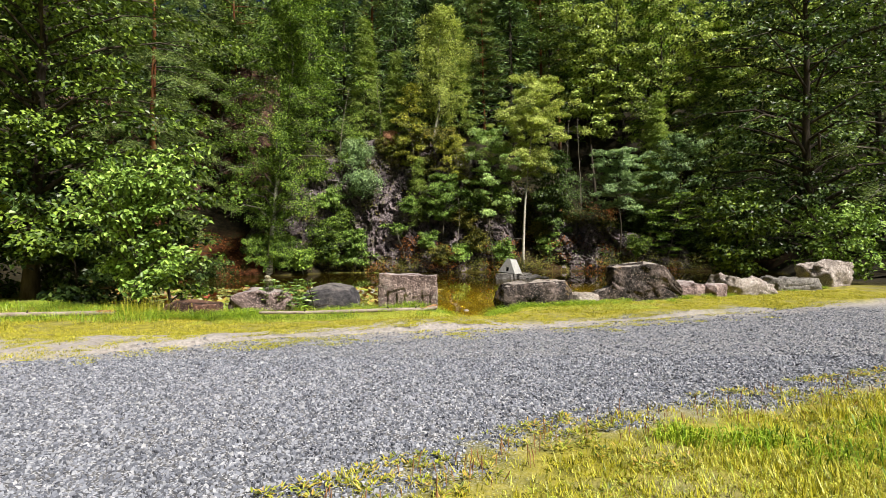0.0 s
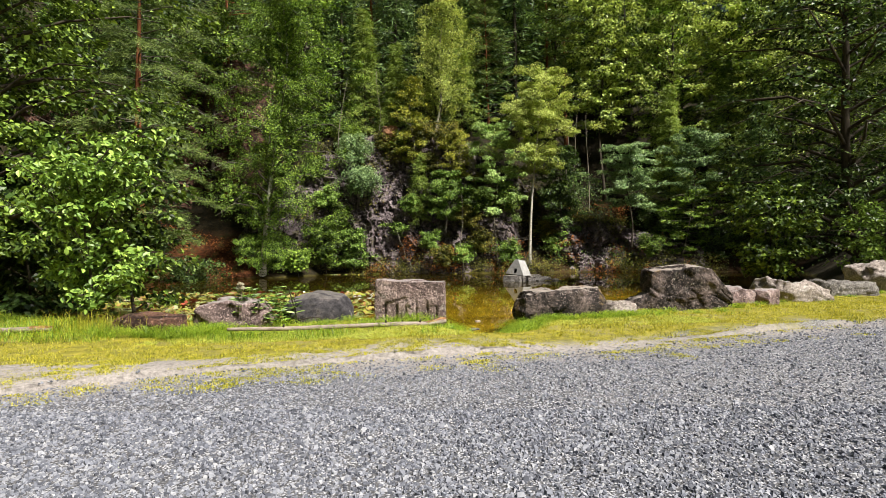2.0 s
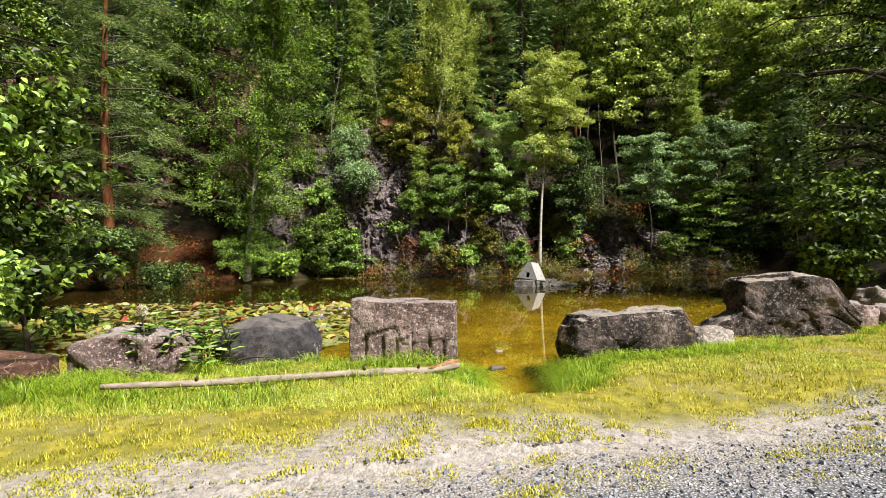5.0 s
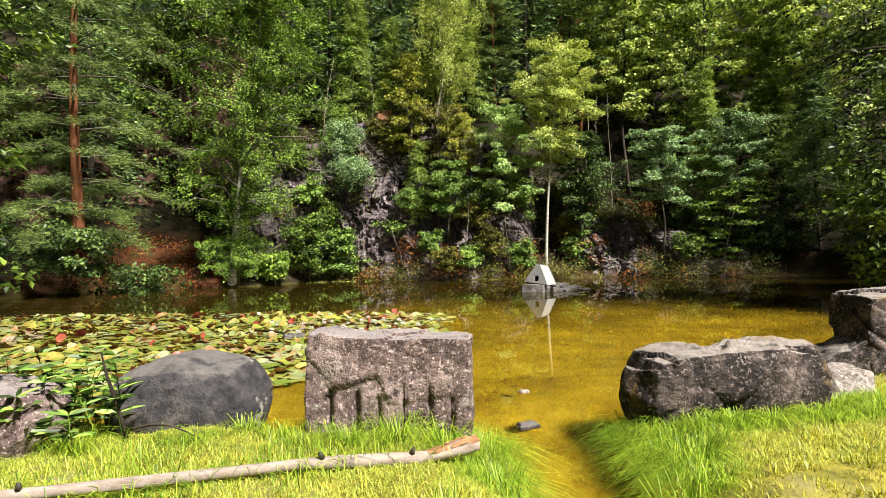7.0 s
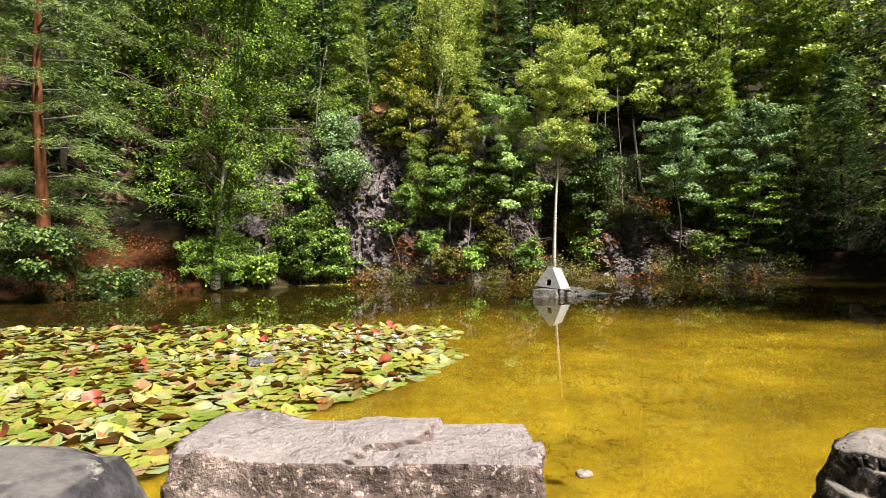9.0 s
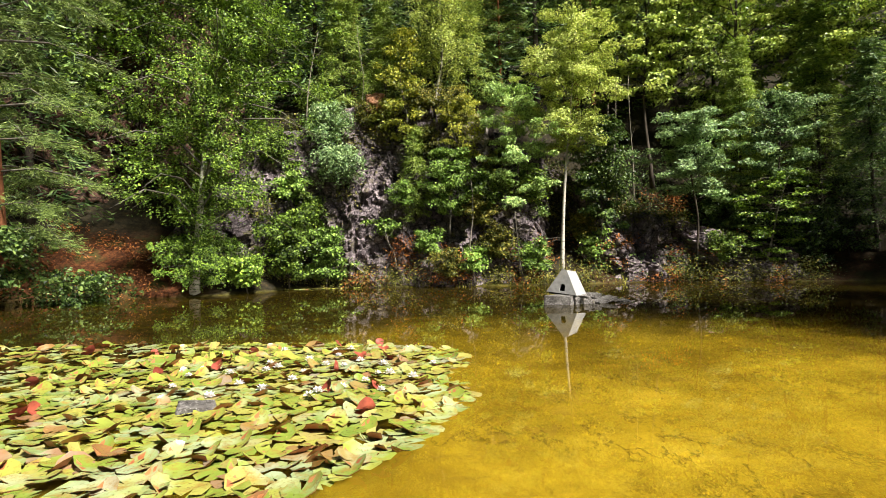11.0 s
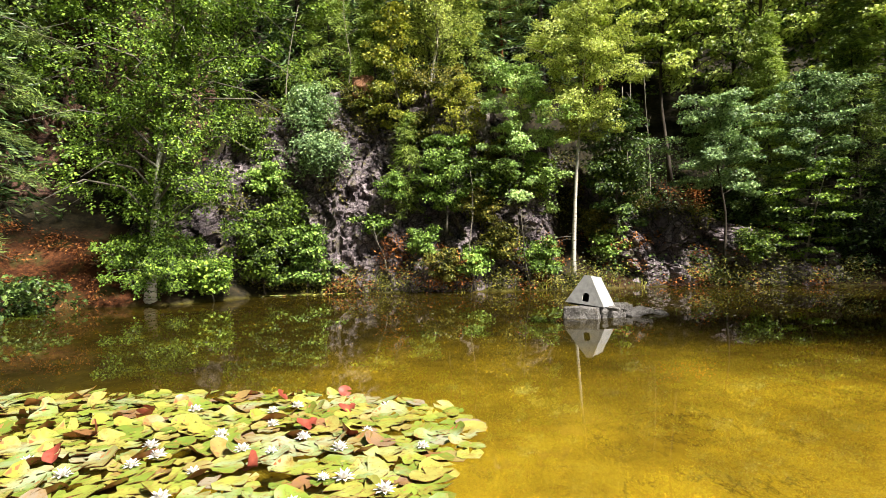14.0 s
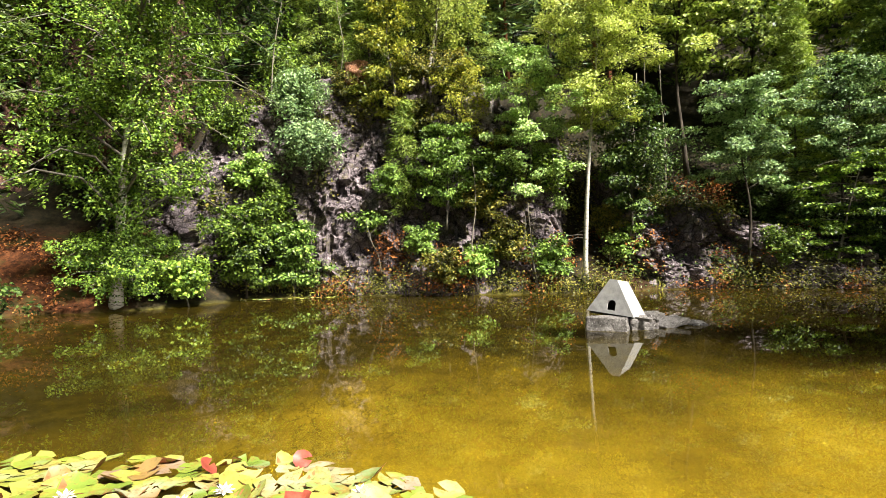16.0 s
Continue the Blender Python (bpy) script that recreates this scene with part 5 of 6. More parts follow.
LEDGES = [(ledge_a, -6.7, 3.6), (ledge_a, -1.9, 3.3), (ledge_a, 3.4, 0.5), (ledge_a, 6.2, 1.0), (ledge_a, 0.9, 0.5), (ledge_b, 0.2, 6.9), (ledge_b, -0.6, 5.4), (ledge_b, 1.9, 4.4), (ledge_b, -3.6, 7.2),
          (ledge_b, 5.9, 1.7), (ledge_b, -0.2, 0.3), (ledge_b, 2.0, 1.0), (ledge_b, -1.2, 7.4), (ledge_c, -5.6, 1.0), (ledge_c, -7.3, 5.2), (ledge_c, 3.4, 3.2), (ledge_c, 6.3, 3.4), (ledge_c, -6.0, 7.6), (ledge_c, 1.6, 3.0), (ledge_c, 11.0, 0.8)]
shrub = np.random.default_rng(91)
for kind, x, z in LEDGES:
    ob = copy_thing(kind, pose(x, on_cliff(x, z) - 0.12, z - 0.05, 0, 0, shrub.uniform(0, 360)))
    k = shrub.uniform(0.8, 1.25)
    ob.scale = (k, k, k)

# the wood on the hillside: a few kinds, repeated
forest = []
spruce_a = conifer("spruce_tree", "tall dark spruce in the hillside wood", (-6.5, 36.5, 9.3), BARK_DARK, NEEDLE_SPRUCE, group="hillside wood", seed=201, height=14.0, low=1.0, radius=2.5, whorls=20, per=5, tufts=8, needles=9, spray=(0.36, 0.07), droop=0.3, trunk=0.15, hangs=0.3, plain_boughs=True)
pine_a = conifer("pine_tree", "tall red-stemmed pine in the hillside wood", (6.9, 37.6, 8.3), BARK_PINE, NEEDLE_PINE, group="hillside wood", seed=202, height=15.0, low=5.0, radius=2.5, whorls=13, per=5, tufts=10, needles=13, spray=(0.3, 0.06), droop=0.1, trunk=0.14, shape="round", flat=0.45, dead=10)
spruce_far = conifer("spruce_tree", "dark filler spruce, far back in the wood and unseen behind the track", (8.0, 56.0, 24.0), BARK_DARK, NEEDLE_SPRUCE, group="hillside wood", seed=206, height=16.0, low=0.6, radius=3.0, whorls=14, per=5, tufts=5, needles=5, spray=(0.75, 0.2), droop=0.3, trunk=0.16, hangs=0.3, dead=0, plain_boughs=True)
leafy_a = broadleaf("alder_tree", "leafy tree in the hillside wood", (14.5, 38.5, 7.0), BARK_DARK, LEAF_BIRCH, group="hillside wood", seed=203, height=12.0, crown_low=1.0, radius=3.2, limbs=44, clumps=4, leaves=48, leaf=(0.185, 0.14), twigs=False, shape="column", trunk=0.13, clump=(0.55, 0.26))
leafy_b = broadleaf("maple_tree", "dark leafy maple in the hillside wood", (18.0, 35.0, 5.0), BARK_DARK, LEAF_ALDER, group="hillside wood", seed=204, height=11.0, crown_low=0.8, radius=3.0, limbs=42, clumps=4, leaves=45, leaf=(0.185, 0.14), twigs=False, shape="column", trunk=0.13, clump=(0.55, 0.24))
leafy_c = broadleaf("maple_tree", "bright leafy maple in the hillside wood", (17.0, 41.0, 9.0), BARK_DARK, LEAF_MAPLE, group="hillside wood", seed=205, height=12.0, crown_low=1.5, radius=3.3, limbs=42, clumps=4, leaves=51, leaf=(0.185, 0.15), twigs=False, shape="column", trunk=0.13, clump=(0.5, 0.22))
wood = np.random.default_rng(55)
SPOTS = [  # kind, x, y
    (spruce_a, -10.5, 36.0), (spruce_a, -15.0, 28.6), (leafy_b, -12.8, 32.0), (spruce_far, 6.4, 47.5), (spruce_a, 1.8, 45.0), (spruce_far, -3.4, 49.5), (spruce_a, -3.2, 37.8), (spruce_a, 0.6, 37.2), (spruce_a, 4.6, 36.6), (spruce_a, 3.0, 41.0), (spruce_a, -7.8, 41.5), (spruce_a, -1.2, 43.5),
    (pine_a, -5.0, 39.0), (pine_a, 1.8, 39.0), (pine_a, -12.5, 33.0), (pine_a, 9.0, 42.0), (leafy_a, -8.6, 35.2), (leafy_a, 4.8, 39.8), (leafy_b, -15.5, 31.0), (leafy_b, 7.4, 38.6),
    (leafy_c, 14.2, 36.4), (leafy_b, -12.0, 38.5), (leafy_c, 13.8, 41.5), (leafy_c, 20.5, 38.0), (leafy_c, 20.5, 32.0), (leafy_b, -17.5, 26.0), (leafy_a, -19.0, 20.0),
    (spruce_a, -17.0, 35.5), (spruce_a, 24.0, 36.0), (spruce_a, 11.8, 45.0), (leafy_c, 8.0, 46.0), (spruce_far, 1.0, 47.0), (spruce_far, -5.0, 47.0), (leafy_b, -11.0, 46.0), (spruce_a, -16.5, 43.0), 
    (leafy_b, -23.0, 30.0), (leafy_a, -24.0, 22.0), (leafy_b, -18.0, 14.5), (leafy_a, -21.0, 9.0), (leafy_b, 19.5, 16.5), (leafy_b, 16.2, 46.0), (leafy_a, 23.0, 45.0),
    (spruce_far, 18.0, 50.0), (spruce_far, -1.0, 50.5), (spruce_far, 9.5, 50.0), (spruce_far, -14.0, 49.5), (spruce_far, 13.5, 53.0), (spruce_far, -4.5, 54.5), (spruce_far, 22.0, 54.0), (spruce_far, 0.5, 56.0), (spruce_far, 5.0, 52.0), (spruce_far, -9.0, 53.0), (spruce_far, -20.0, 50.0),
    (leafy_b, -14.8, 40.5), (spruce_far, -18.5, 50.0), (spruce_far, -6.5, 58.0), (spruce_far, -2.0, 60.0), (spruce_far, 3.0, 58.5), (spruce_far, 7.0, 57.0), (spruce_far, 11.0, 58.5), (spruce_far, 16.0, 57.0), (spruce_far, 21.0, 59.0), (spruce_far, 26.0, 55.0), (spruce_far, -12.0, 57.0), (spruce_far, -17.0, 56.0), (spruce_far, -23.0, 55.0), (spruce_far, -26.0, 47.0), (spruce_far, 28.0, 48.0), (spruce_far, -24.0, 40.0), (spruce_far, 30.0, 40.0),
]
# unseen spruces added behind and beside the track to block low sky light
for k in range(30):
    SPOTS.append((spruce_far, -46 + 3.2 * k + wood.uniform(-1, 1), -24 - 10 * (k % 3) + wood.uniform(-3, 3)))
for k in range(8):
    SPOTS.append((spruce_far, -34 - 3 * (k % 2), -14 + 5.5 * k))
    SPOTS.append((spruce_far, 36 + 3 * (k % 2), -14 + 5.5 * k))
for kind, x, y in SPOTS:
    s = wood.uniform(0.9, 1.15)
    ob = copy_thing(kind, pose(x, y, float(land(x, y)) - 0.2, 0, 0, wood.uniform(0, 360)))
    ob.scale = (s, s, s * wood.uniform(0.95, 1.15))
for kind in (spruce_a, spruce_far, pine_a, leafy_a, leafy_b, leafy_c):
    x, y, z = kind.matrix_basis.translation
    kind.matrix_basis = pose(x, y, float(land(x, y)) - 0.2)


# ---- undergrowth on the rock face and along the far shore ----
def leaf_patches(spots, count, spread, leaf, r):
    spots = np.asarray(spots, float)
    n = len(spots) * count
    pos = spots[np.repeat(np.arange(len(spots)), count)] + r.normal(0, 1, (n, 3)) * np.asarray(spread)
    way = unit(r.normal(0, 1, (n, 3)) * np.array([1, 1, 0.5]) + np.array([0, -0.5, -0.15]))
    nrm = unit(np.array([0, -0.4, 1.0]) + r.normal(0, 0.55, (n, 3)))
    sz = r.uniform(0.6, 1.3, n)
    return leaf_quads(pos, way, nrm, leaf[0] * sz, leaf[1] * sz)


BARE = [(-3.2, 2.8, 1.0, 3.2, 0.12), (-5.9, 4.6, 1.2, 2.4, 0.0), (0.2, 1.2, 0.6, 0.9, 0.0), (1.3, 6.6, 0.5, 1.0, 0.0), (7.6, 1.4, 1.6, 1.3, 0.0), (10.5, 1.0, 0.9, 0.8, 0.0)]  # open rock: x, z, half sizes, slant
ur = np.random.default_rng(77)
foot, face, dead = [], [], []
for k in range(560):
    x = ur.uniform(-8.5, 14.5)
    y = float(np.interp(x, SHORE_X, SHORE_Y))
    foot.append((x, y + ur.uniform(-0.15, 0.7), 0.12 + abs(ur.normal(0, 0.32))))
for k in range(1700):
    x = ur.uniform(-9.5, 12.5)
    z = ur.uniform(0.3, 1.0) ** 0.8 * float(cliff_top(x)) * 1.05
    bare_rock = any(abs(x - cx - sl * (z - cz)) < hw and abs(z - cz) < hh for cx, cz, hw, hh, sl in BARE)
    if vnoise(x * 0.8, z * 0.6, 4.0) > 0.0 and not bare_rock:
        face.append((x, on_cliff(x, z) - ur.uniform(0.0, 0.25), z + 0.05))
for k in range(330):
    x, z = ur.uniform(-6, 13), 0.12 + 1.9 * ur.random() ** 1.6
    if vnoise(x * 0.6, z, 9.0) > -0.1:
        dead.append((x, on_cliff(x, z) - 0.08, z))
for k in range(40):
    x = ur.uniform(7.5, 10.5)
    dead.append((x, on_cliff(x, 3.0) + 0.2, 3.2 + ur.uniform(-0.5, 0.8)))
for k in range(170):
    x, y = ur.uniform(-14.5, -9.6), ur.uniform(23.5, 29.5)
    if pond_distance(np.array([x]), np.array([y]))[0] > 0.1:
        dead.append((x, y, float(land(x, y)) + 0.03))
foot = [p for p in foot if not (6.3 < p[0] < 9.3 and ur.random() < 0.75)]
v, q = leaf_patches(foot, 30, (0.20, 0.16, 0.14), (0.085, 0.05), ur)
solid("shore_undergrowth", fast_mesh("shore_undergrowth", v, q), LEAF_MIX, "low mixed weeds and saplings along the far shore", "undergrowth", kind="stuff")
v, q = leaf_patches(face, 32, (0.24, 0.14, 0.2), (0.10, 0.065), ur)
solid("cliff_undergrowth", fast_mesh("cliff_undergrowth", v, q), LEAF_MIX, "patches of ferns and leafy plants on the ledges", "undergrowth", kind="stuff")
v, q = leaf_patches(dead, 40, (0.22, 0.14, 0.12), (0.09, 0.06), ur)
solid("dead_leaves", fast_mesh("dead_leaves", v, q), LEAF_DEAD, "red-brown fallen leaves caught at the foot of the rock", "leaves", kind="stuff")
# bushes in the gaps of the wood's lower edge
gap = []
for k in range(900):
    x, y = ur.uniform(-20, 22), ur.uniform(22, 37)
    if pond_distance(np.array([x]), np.array([y]))[0] > 0.2:
        z = float(land(x, y))
        if vnoise(x * 0.5, y * 0.5, 6.0) > -0.1 and (x < -17 or x > 8):
            gap.append((x, y, z + ur.uniform(0.1, 0.8)))
for k in range(420):
    x, y = ur.uniform(5.8, 14.5), ur.uniform(31.6, 37.5)
    if y > np.interp(x, SHORE_X, SHORE_Y) + 0.5:
        gap.append((x, y, float(land(x, y)) + ur.uniform(0.0, 0.5)))
v, q = leaf_patches(gap, 26, (0.35, 0.35, 0.25), (0.12, 0.075), ur)
solid("wood_undergrowth", fast_mesh("wood_undergrowth", v, q), LEAF_DARK, "dark shaded undergrowth between the trees", "undergrowth", kind="stuff")

# thin bare stems and saplings before the rock face
stems = [(-4.6, 0.1, 2.6, 0.2), (-2.15, 0.6, 1.9, -0.5), (1.55, 0.1, 3.0, 0.1), (0.95, 0.1, 4.2, -0.1), (2.3, 0.3, 2.6, 0.3), (2.9, 0.2, 2.8, -0.3), (7.2, 3.0, 5.0, 0.1), (7.9, 3.2, 6.2, 0.1), (8.7, 3.2, 6.5, -0.1), (6.3, 1.4, 2.4, 0.2), (-6.1, 6.5, 4.5, 0.6), (-3.9, 8.2, 4.0, -0.2), (-0.4, 8.0, 4.0, 0.3)]
for x, z, h, ln in stems:
    y = on_cliff(x, z + 0.4) - 0.12
    p = curve((x, y, z), (x + ln, y - 0.1, z + h), 0.0, 9, int(100 * x) % 50)
    s = Soup()
    s.add(*tube(p, np.linspace(0.028, 0.008, 9), 6))
    for m in range(5):
        a = p[3 + m]
        s.add(*tube(curve(a, a + ur.normal(0, 0.25, 3) + np.array([0, 0, 0.2]), 0, 4, m), np.linspace(0.009, 0.003, 4), 4, False))
    solid("bare_sapling", s.mesh("bare_sapling", True), BARK_GREY if h < 4 else TWIG_PALE, "thin bare grey sapling stem before the rock", "sapling", "saplings on the cliff")


# ---- water lilies ----
def pad_outline(r, n=13, cut=0.22):
    ang = np.linspace(cut, 2 * np.pi - cut, n)
    rad = r * (1 + 0.05 * np.sin(3 * ang + 7 * r * 100) + 0.03 * np.sin(7 * ang))
    return np.stack([np.cos(ang) * rad, np.sin(ang) * rad], 1)


def pad_mesh(seed, r, curl, corners=13):
    """A floating pad with its notch; curl lifts one edge."""
    o = pad_outline(r, corners)
    h = curl * np.maximum(0, o[:, 0] * math.cos(seed) + o[:, 1] * math.sin(seed) - 0.25 * r) / r * 0.12 + 0.006 * np.sin(4 * np.arange(len(o)) + seed)
    inner = o * 0.55
    n = len(o)
    v = np.concatenate([[(0.0, 0, -0.004)], np.c_[inner, 0.2 * h], np.c_[o, h]])
    under = v - np.array([0, 0, 0.003])
    i = np.arange(n - 1)
    tri = np.stack([0 * i, 1 + i, 2 + i], 1)
    quad = np.stack([1 + i, 1 + n + i, 2 + n + i, 2 + i], 1)
    m = len(v)
    return np.concatenate([v, under]), [tri, quad, tri[:, ::-1] + m, quad[:, ::-1] + m]


LILY = np.array([(-10.5, 16.6), (-9.0, 17.35), (-6.0, 17.2), (-3.4, 17.0), (-1.4, 16.85), (-0.35, 16.35), (-0.1, 15.9), (-0.15, 15.2), (-0.45, 14.65), (-0.05, 14.05), (-0.3, 13.4), (-0.5, 12.8), (-0.85, 12.2), (-1.35, 11.7), (-1.55, 10.9), (-2.2, 10.25), (-3.4, 10.1), (-5.5, 10.3), (-7.5, 11.4), (-10.0, 14.6)])


def in_poly(poly, x, y):
    inside = np.zeros(np.shape(x), bool)
    for (ax, ay), (bx, by) in zip(poly, np.roll(poly, -1, 0)):
        inside ^= ((ay > y) != (by > y)) & (x < (bx - ax) * (y - ay) / (by - ay + 1e-12) + ax)
    return inside


lr = np.random.default_rng(31)
cand = lr.uniform((-10.5, 10.0), (0.1, 17.5), (26000, 2))
cand = cand[in_poly(LILY, cand[:, 0], cand[:, 1])]
kept = []
for c in cand:
    gap_min = 0.098 if c[0] > -4.5 else 0.14
    if all((c[0] - k[0]) ** 2 + (c[1] - k[1]) ** 2 > gap_min ** 2 for k in kept):
        if vnoise(c[0] * 2.6, c[1] * 2.6, 2.0) > -0.88:
            kept.append(c)
kept = np.array(kept)
order = np.argsort(np.hypot(kept[:, 0] + 1.6, 1.15 * (kept[:, 1] - 15.4)))
lilies = thing("water_lilies", "dense patch of floating water lily pads, green to yellow", "water lily", at=(-3.0, 14.0, 0.0))
variants = []
for k in range(12):
    v, q = pad_mesh(k * 1.7, 0.066 + 0.009 * (k % 6), (0.0, 0.12, 0.2, 0.7, 0.05, 0.3)[k % 6])
    variants.append(fast_mesh("lily_pad", v, q, True, [0, 0, 1, 1]))
    variants[-1].materials.append(PAD)
    variants[-1].materials.append(PAD_UNDER)
red = []
for k in range(3):
    v, q = pad_mesh(k * 2.1, 0.06, 1.1)
    red.append(fast_mesh("lily_pad", v, q, True))
    red[-1].materials.append(PAD_RED)
rest = Soup()
for m, i in enumerate(order):
    x, y = kept[i]
    turn, tip = lr.uniform(0, 360), lr.normal(0, 1.6)
    is_red = lr.random() < 0.013
    z = 0.006 + 0.022 * lr.random()
    if m < 300:
        ob = new("lily_pad", red[m % 3] if is_red else variants[m % 12])
        ob.parent = lilies
        s = lr.uniform(0.85, 1.25)
        ob.matrix_basis = pose(x + 3.0, y - 14.0, z + (0.03 if is_red else 0), 38 if is_red else tip, lr.normal(0, 1.6), turn) @ Matrix.Diagonal((s, s, s, 1))
        if is_red:
            tagged(ob, "upturned pad with a red underside")
    else:
        v, q = pad_mesh(m, lr.uniform(0.065, 0.125), (0, 0.08, 0.25, 0.75)[m % 4], 10)
        mt = np.array(pose(0, 0, 0, 50 if is_red else tip, lr.normal(0, 3), turn).to_3x3())
        v = v * (0.75 if is_red else 1.0)
        w = v @ mt.T + np.array([x + 3.0, y - 14.0, z + (0.03 if is_red else 0)])
        rest.add(w, q[:2], 1 if is_red else 0)
        if m % 4 > 1:
            rest.add(w, q[2:], 1 if is_red else 2)
tagged(part("lily_pads", rest.mesh("lily_pads", True), [PAD, PAD_RED, PAD_UNDER], lilies), kind="stuff")


def lily_flower(at, scale, seed):
    root = thing("water_lily_flower", "white water lily flower standing among the pads", "flower", "water lily flowers", at=at, turn=seed * 50)
    base, way, nrm = [], [], []
    for ring, (n, tilt, off) in enumerate(((7, 0.25, 0.0), (6, 0.8, 0.4), (5, 1.15, 0.2))):
        for k in range(n):
            a = off + k * 2 * math.pi / n
            o = np.array([math.cos(a), math.sin(a), 0])
            base.append(o * 0.008)
            way.append(o * math.cos(tilt) + np.array([0, 0, math.sin(tilt)]))
            nrm.append(-o * math.sin(tilt) + np.array([0, 0, math.cos(tilt)]))
    v, q = leaf_six(np.array(base), np.array(way), np.array(nrm), np.full(len(base), 0.075 * scale), np.full(len(base), 0.034 * scale))
    part("petals", fast_mesh("petals", v, q, True), PETAL, root, "white pointed petals")
    v, q = tube([(0, 0, 0), (0, 0, 0.03 * scale)], [0.014 * scale, 0.010 * scale], 7)
    part("stamens", fast_mesh("stamens", v, q, True), STAMEN, root, "yellow stamens")


for k in range(34):
    c = kept[order[int(3 + (k ** 1.45) * 2.9) % len(order)]]
    lily_flower((float(c[0]), float(c[1]), 0.03), lr.uniform(0.5, 0.85), k)
# a second small stand of pads at the far shore
far_pads = Soup()
for k in range(70):
    x = lr.uniform(-6.6, -3.6)
    v, q = pad_mesh(k, lr.uniform(0.06, 0.1), 0.3)
    far_pads.add(v + np.array([x, float(np.interp(x, SHORE_X, SHORE_Y)) - lr.uniform(0.1, 0.8), 0.01 + 0.01 * lr.random()]), q)
solid("lily_pads", far_pads.mesh("lily_pads", True), PAD, "small floating pads along the far shore", "water lily", kind="stuff")

# ---- grass ----
gr = np.random.default_rng(41)


def scatter(n, x0, x1, y0, y1):
    return gr.uniform(x0, x1, n), gr.uniform(y0, y1, n)


def lay_blades(x, y, h, lean, width, z=None):
    zz = land(x, y) if z is None else z
    return blades(np.stack([x, y, zz - 0.005], 1), h, lean, width)


short = Soup()


def clumps_of(cx, cy, per, spread, height, width):
    n = len(cx) * per
    k = np.repeat(np.arange(len(cx)), per)
    a, r = gr.uniform(0, 6.283, n), np.sqrt(gr.random(n)) * spread[k]
    px, py = cx[k] + np.cos(a) * r * 1.25, cy[k] + np.sin(a) * r
    h = gr.uniform(0.5, 1.1, n) * height[k] * (1.1 - 0.6 * r / spread[k])
    short.add(*spikes(np.stack([px, py, land(px, py) - 0.004], 1), h, gr.uniform(0.1, 1.1, n), gr.uniform(0.004, 0.008, n) * width))


x, y = scatter(26000, -6.5, 8.5, 5.0, 11.8)
d = pond_distance(x, y)
turf = smooth(y - grass_line(x) + 0.3 * fbm(x * 1.9, y * 1.9, 14.0), -0.12, 0.12)
ok = (d > 0.06) & (gr.random(len(x)) < turf) & (fbm(x * 2.1, y * 2.1, 33.0) > -0.4)
x, y = x[ok], y[ok]
clumps_of(x, y, 14, gr.uniform(0.03, 0.075, len(x)), gr.uniform(0.02, 0.05, len(x)) * (1 + smooth(fbm(x * 1.1, y * 1.1, 21.0), 0.0, 0.5)), 1.0)
# mats of grass scattered over the grit
x, y = scatter(12500, -6.5, 6.5, 4.4, 9.5)
u = (y - road_far(x) + 0.75) / np.maximum(grass_line(x) - road_far(x) + 0.75, 0.1)
ok = (u > 0) & (u < 1.05) & (gr.random(len(x)) < (0.14 + 0.7 * np.clip(u, 0, 1)) * smooth(1.5 - x * 0.25, 0.15, 1.0)) & (fbm(x * 1.7, y * 2.6, 41.0) > -0.22)
x, y = x[ok], y[ok]
keep = gr.random(len(x)) < 0.5
x, y = x[keep], y[keep]
clumps_of(x, y, 150, gr.uniform(0.06, 0.17, len(x)), gr.uniform(0.012, 0.03, len(x)), 1.5)
# the near corner of rough grass
x, y = scatter(17000, -0.8, 6.5, 1.4, 6.0)
ok = (y < road_near(x) + 0.1) & (gr.random(len(x)) < 0.12 + 0.88 * smooth(road_near(x) - y + 0.25 * fbm(x * 2.5, y * 2.5, 6.0), 0.1, 0.75))
x, y = x[ok], y[ok]
clumps_of(x, y, 16, gr.uniform(0.03, 0.08, len(x)), gr.uniform(0.02, 0.06, len(x)) * (1 + 0.8 * smooth(fbm(x * 1.4, y * 1.4, 23.0), 0.0, 0.5)), 1.1)
x, y = np.array([0.93, -0.36, 1.9, 2.6]), np.array([2.93, 2.16, 3.5, 3.8])
clumps_of(x, y, 160, np.array([0.11, 0.09, 0.1, 0.12]), np.array([0.06, 0.06, 0.05, 0.05]), 0.9)
solid("grass", short.mesh("grass"), GRASS, "short yellow-green mossy grass on the verge", "grass", kind="stuff")

lush, fresh = Soup(), Soup()
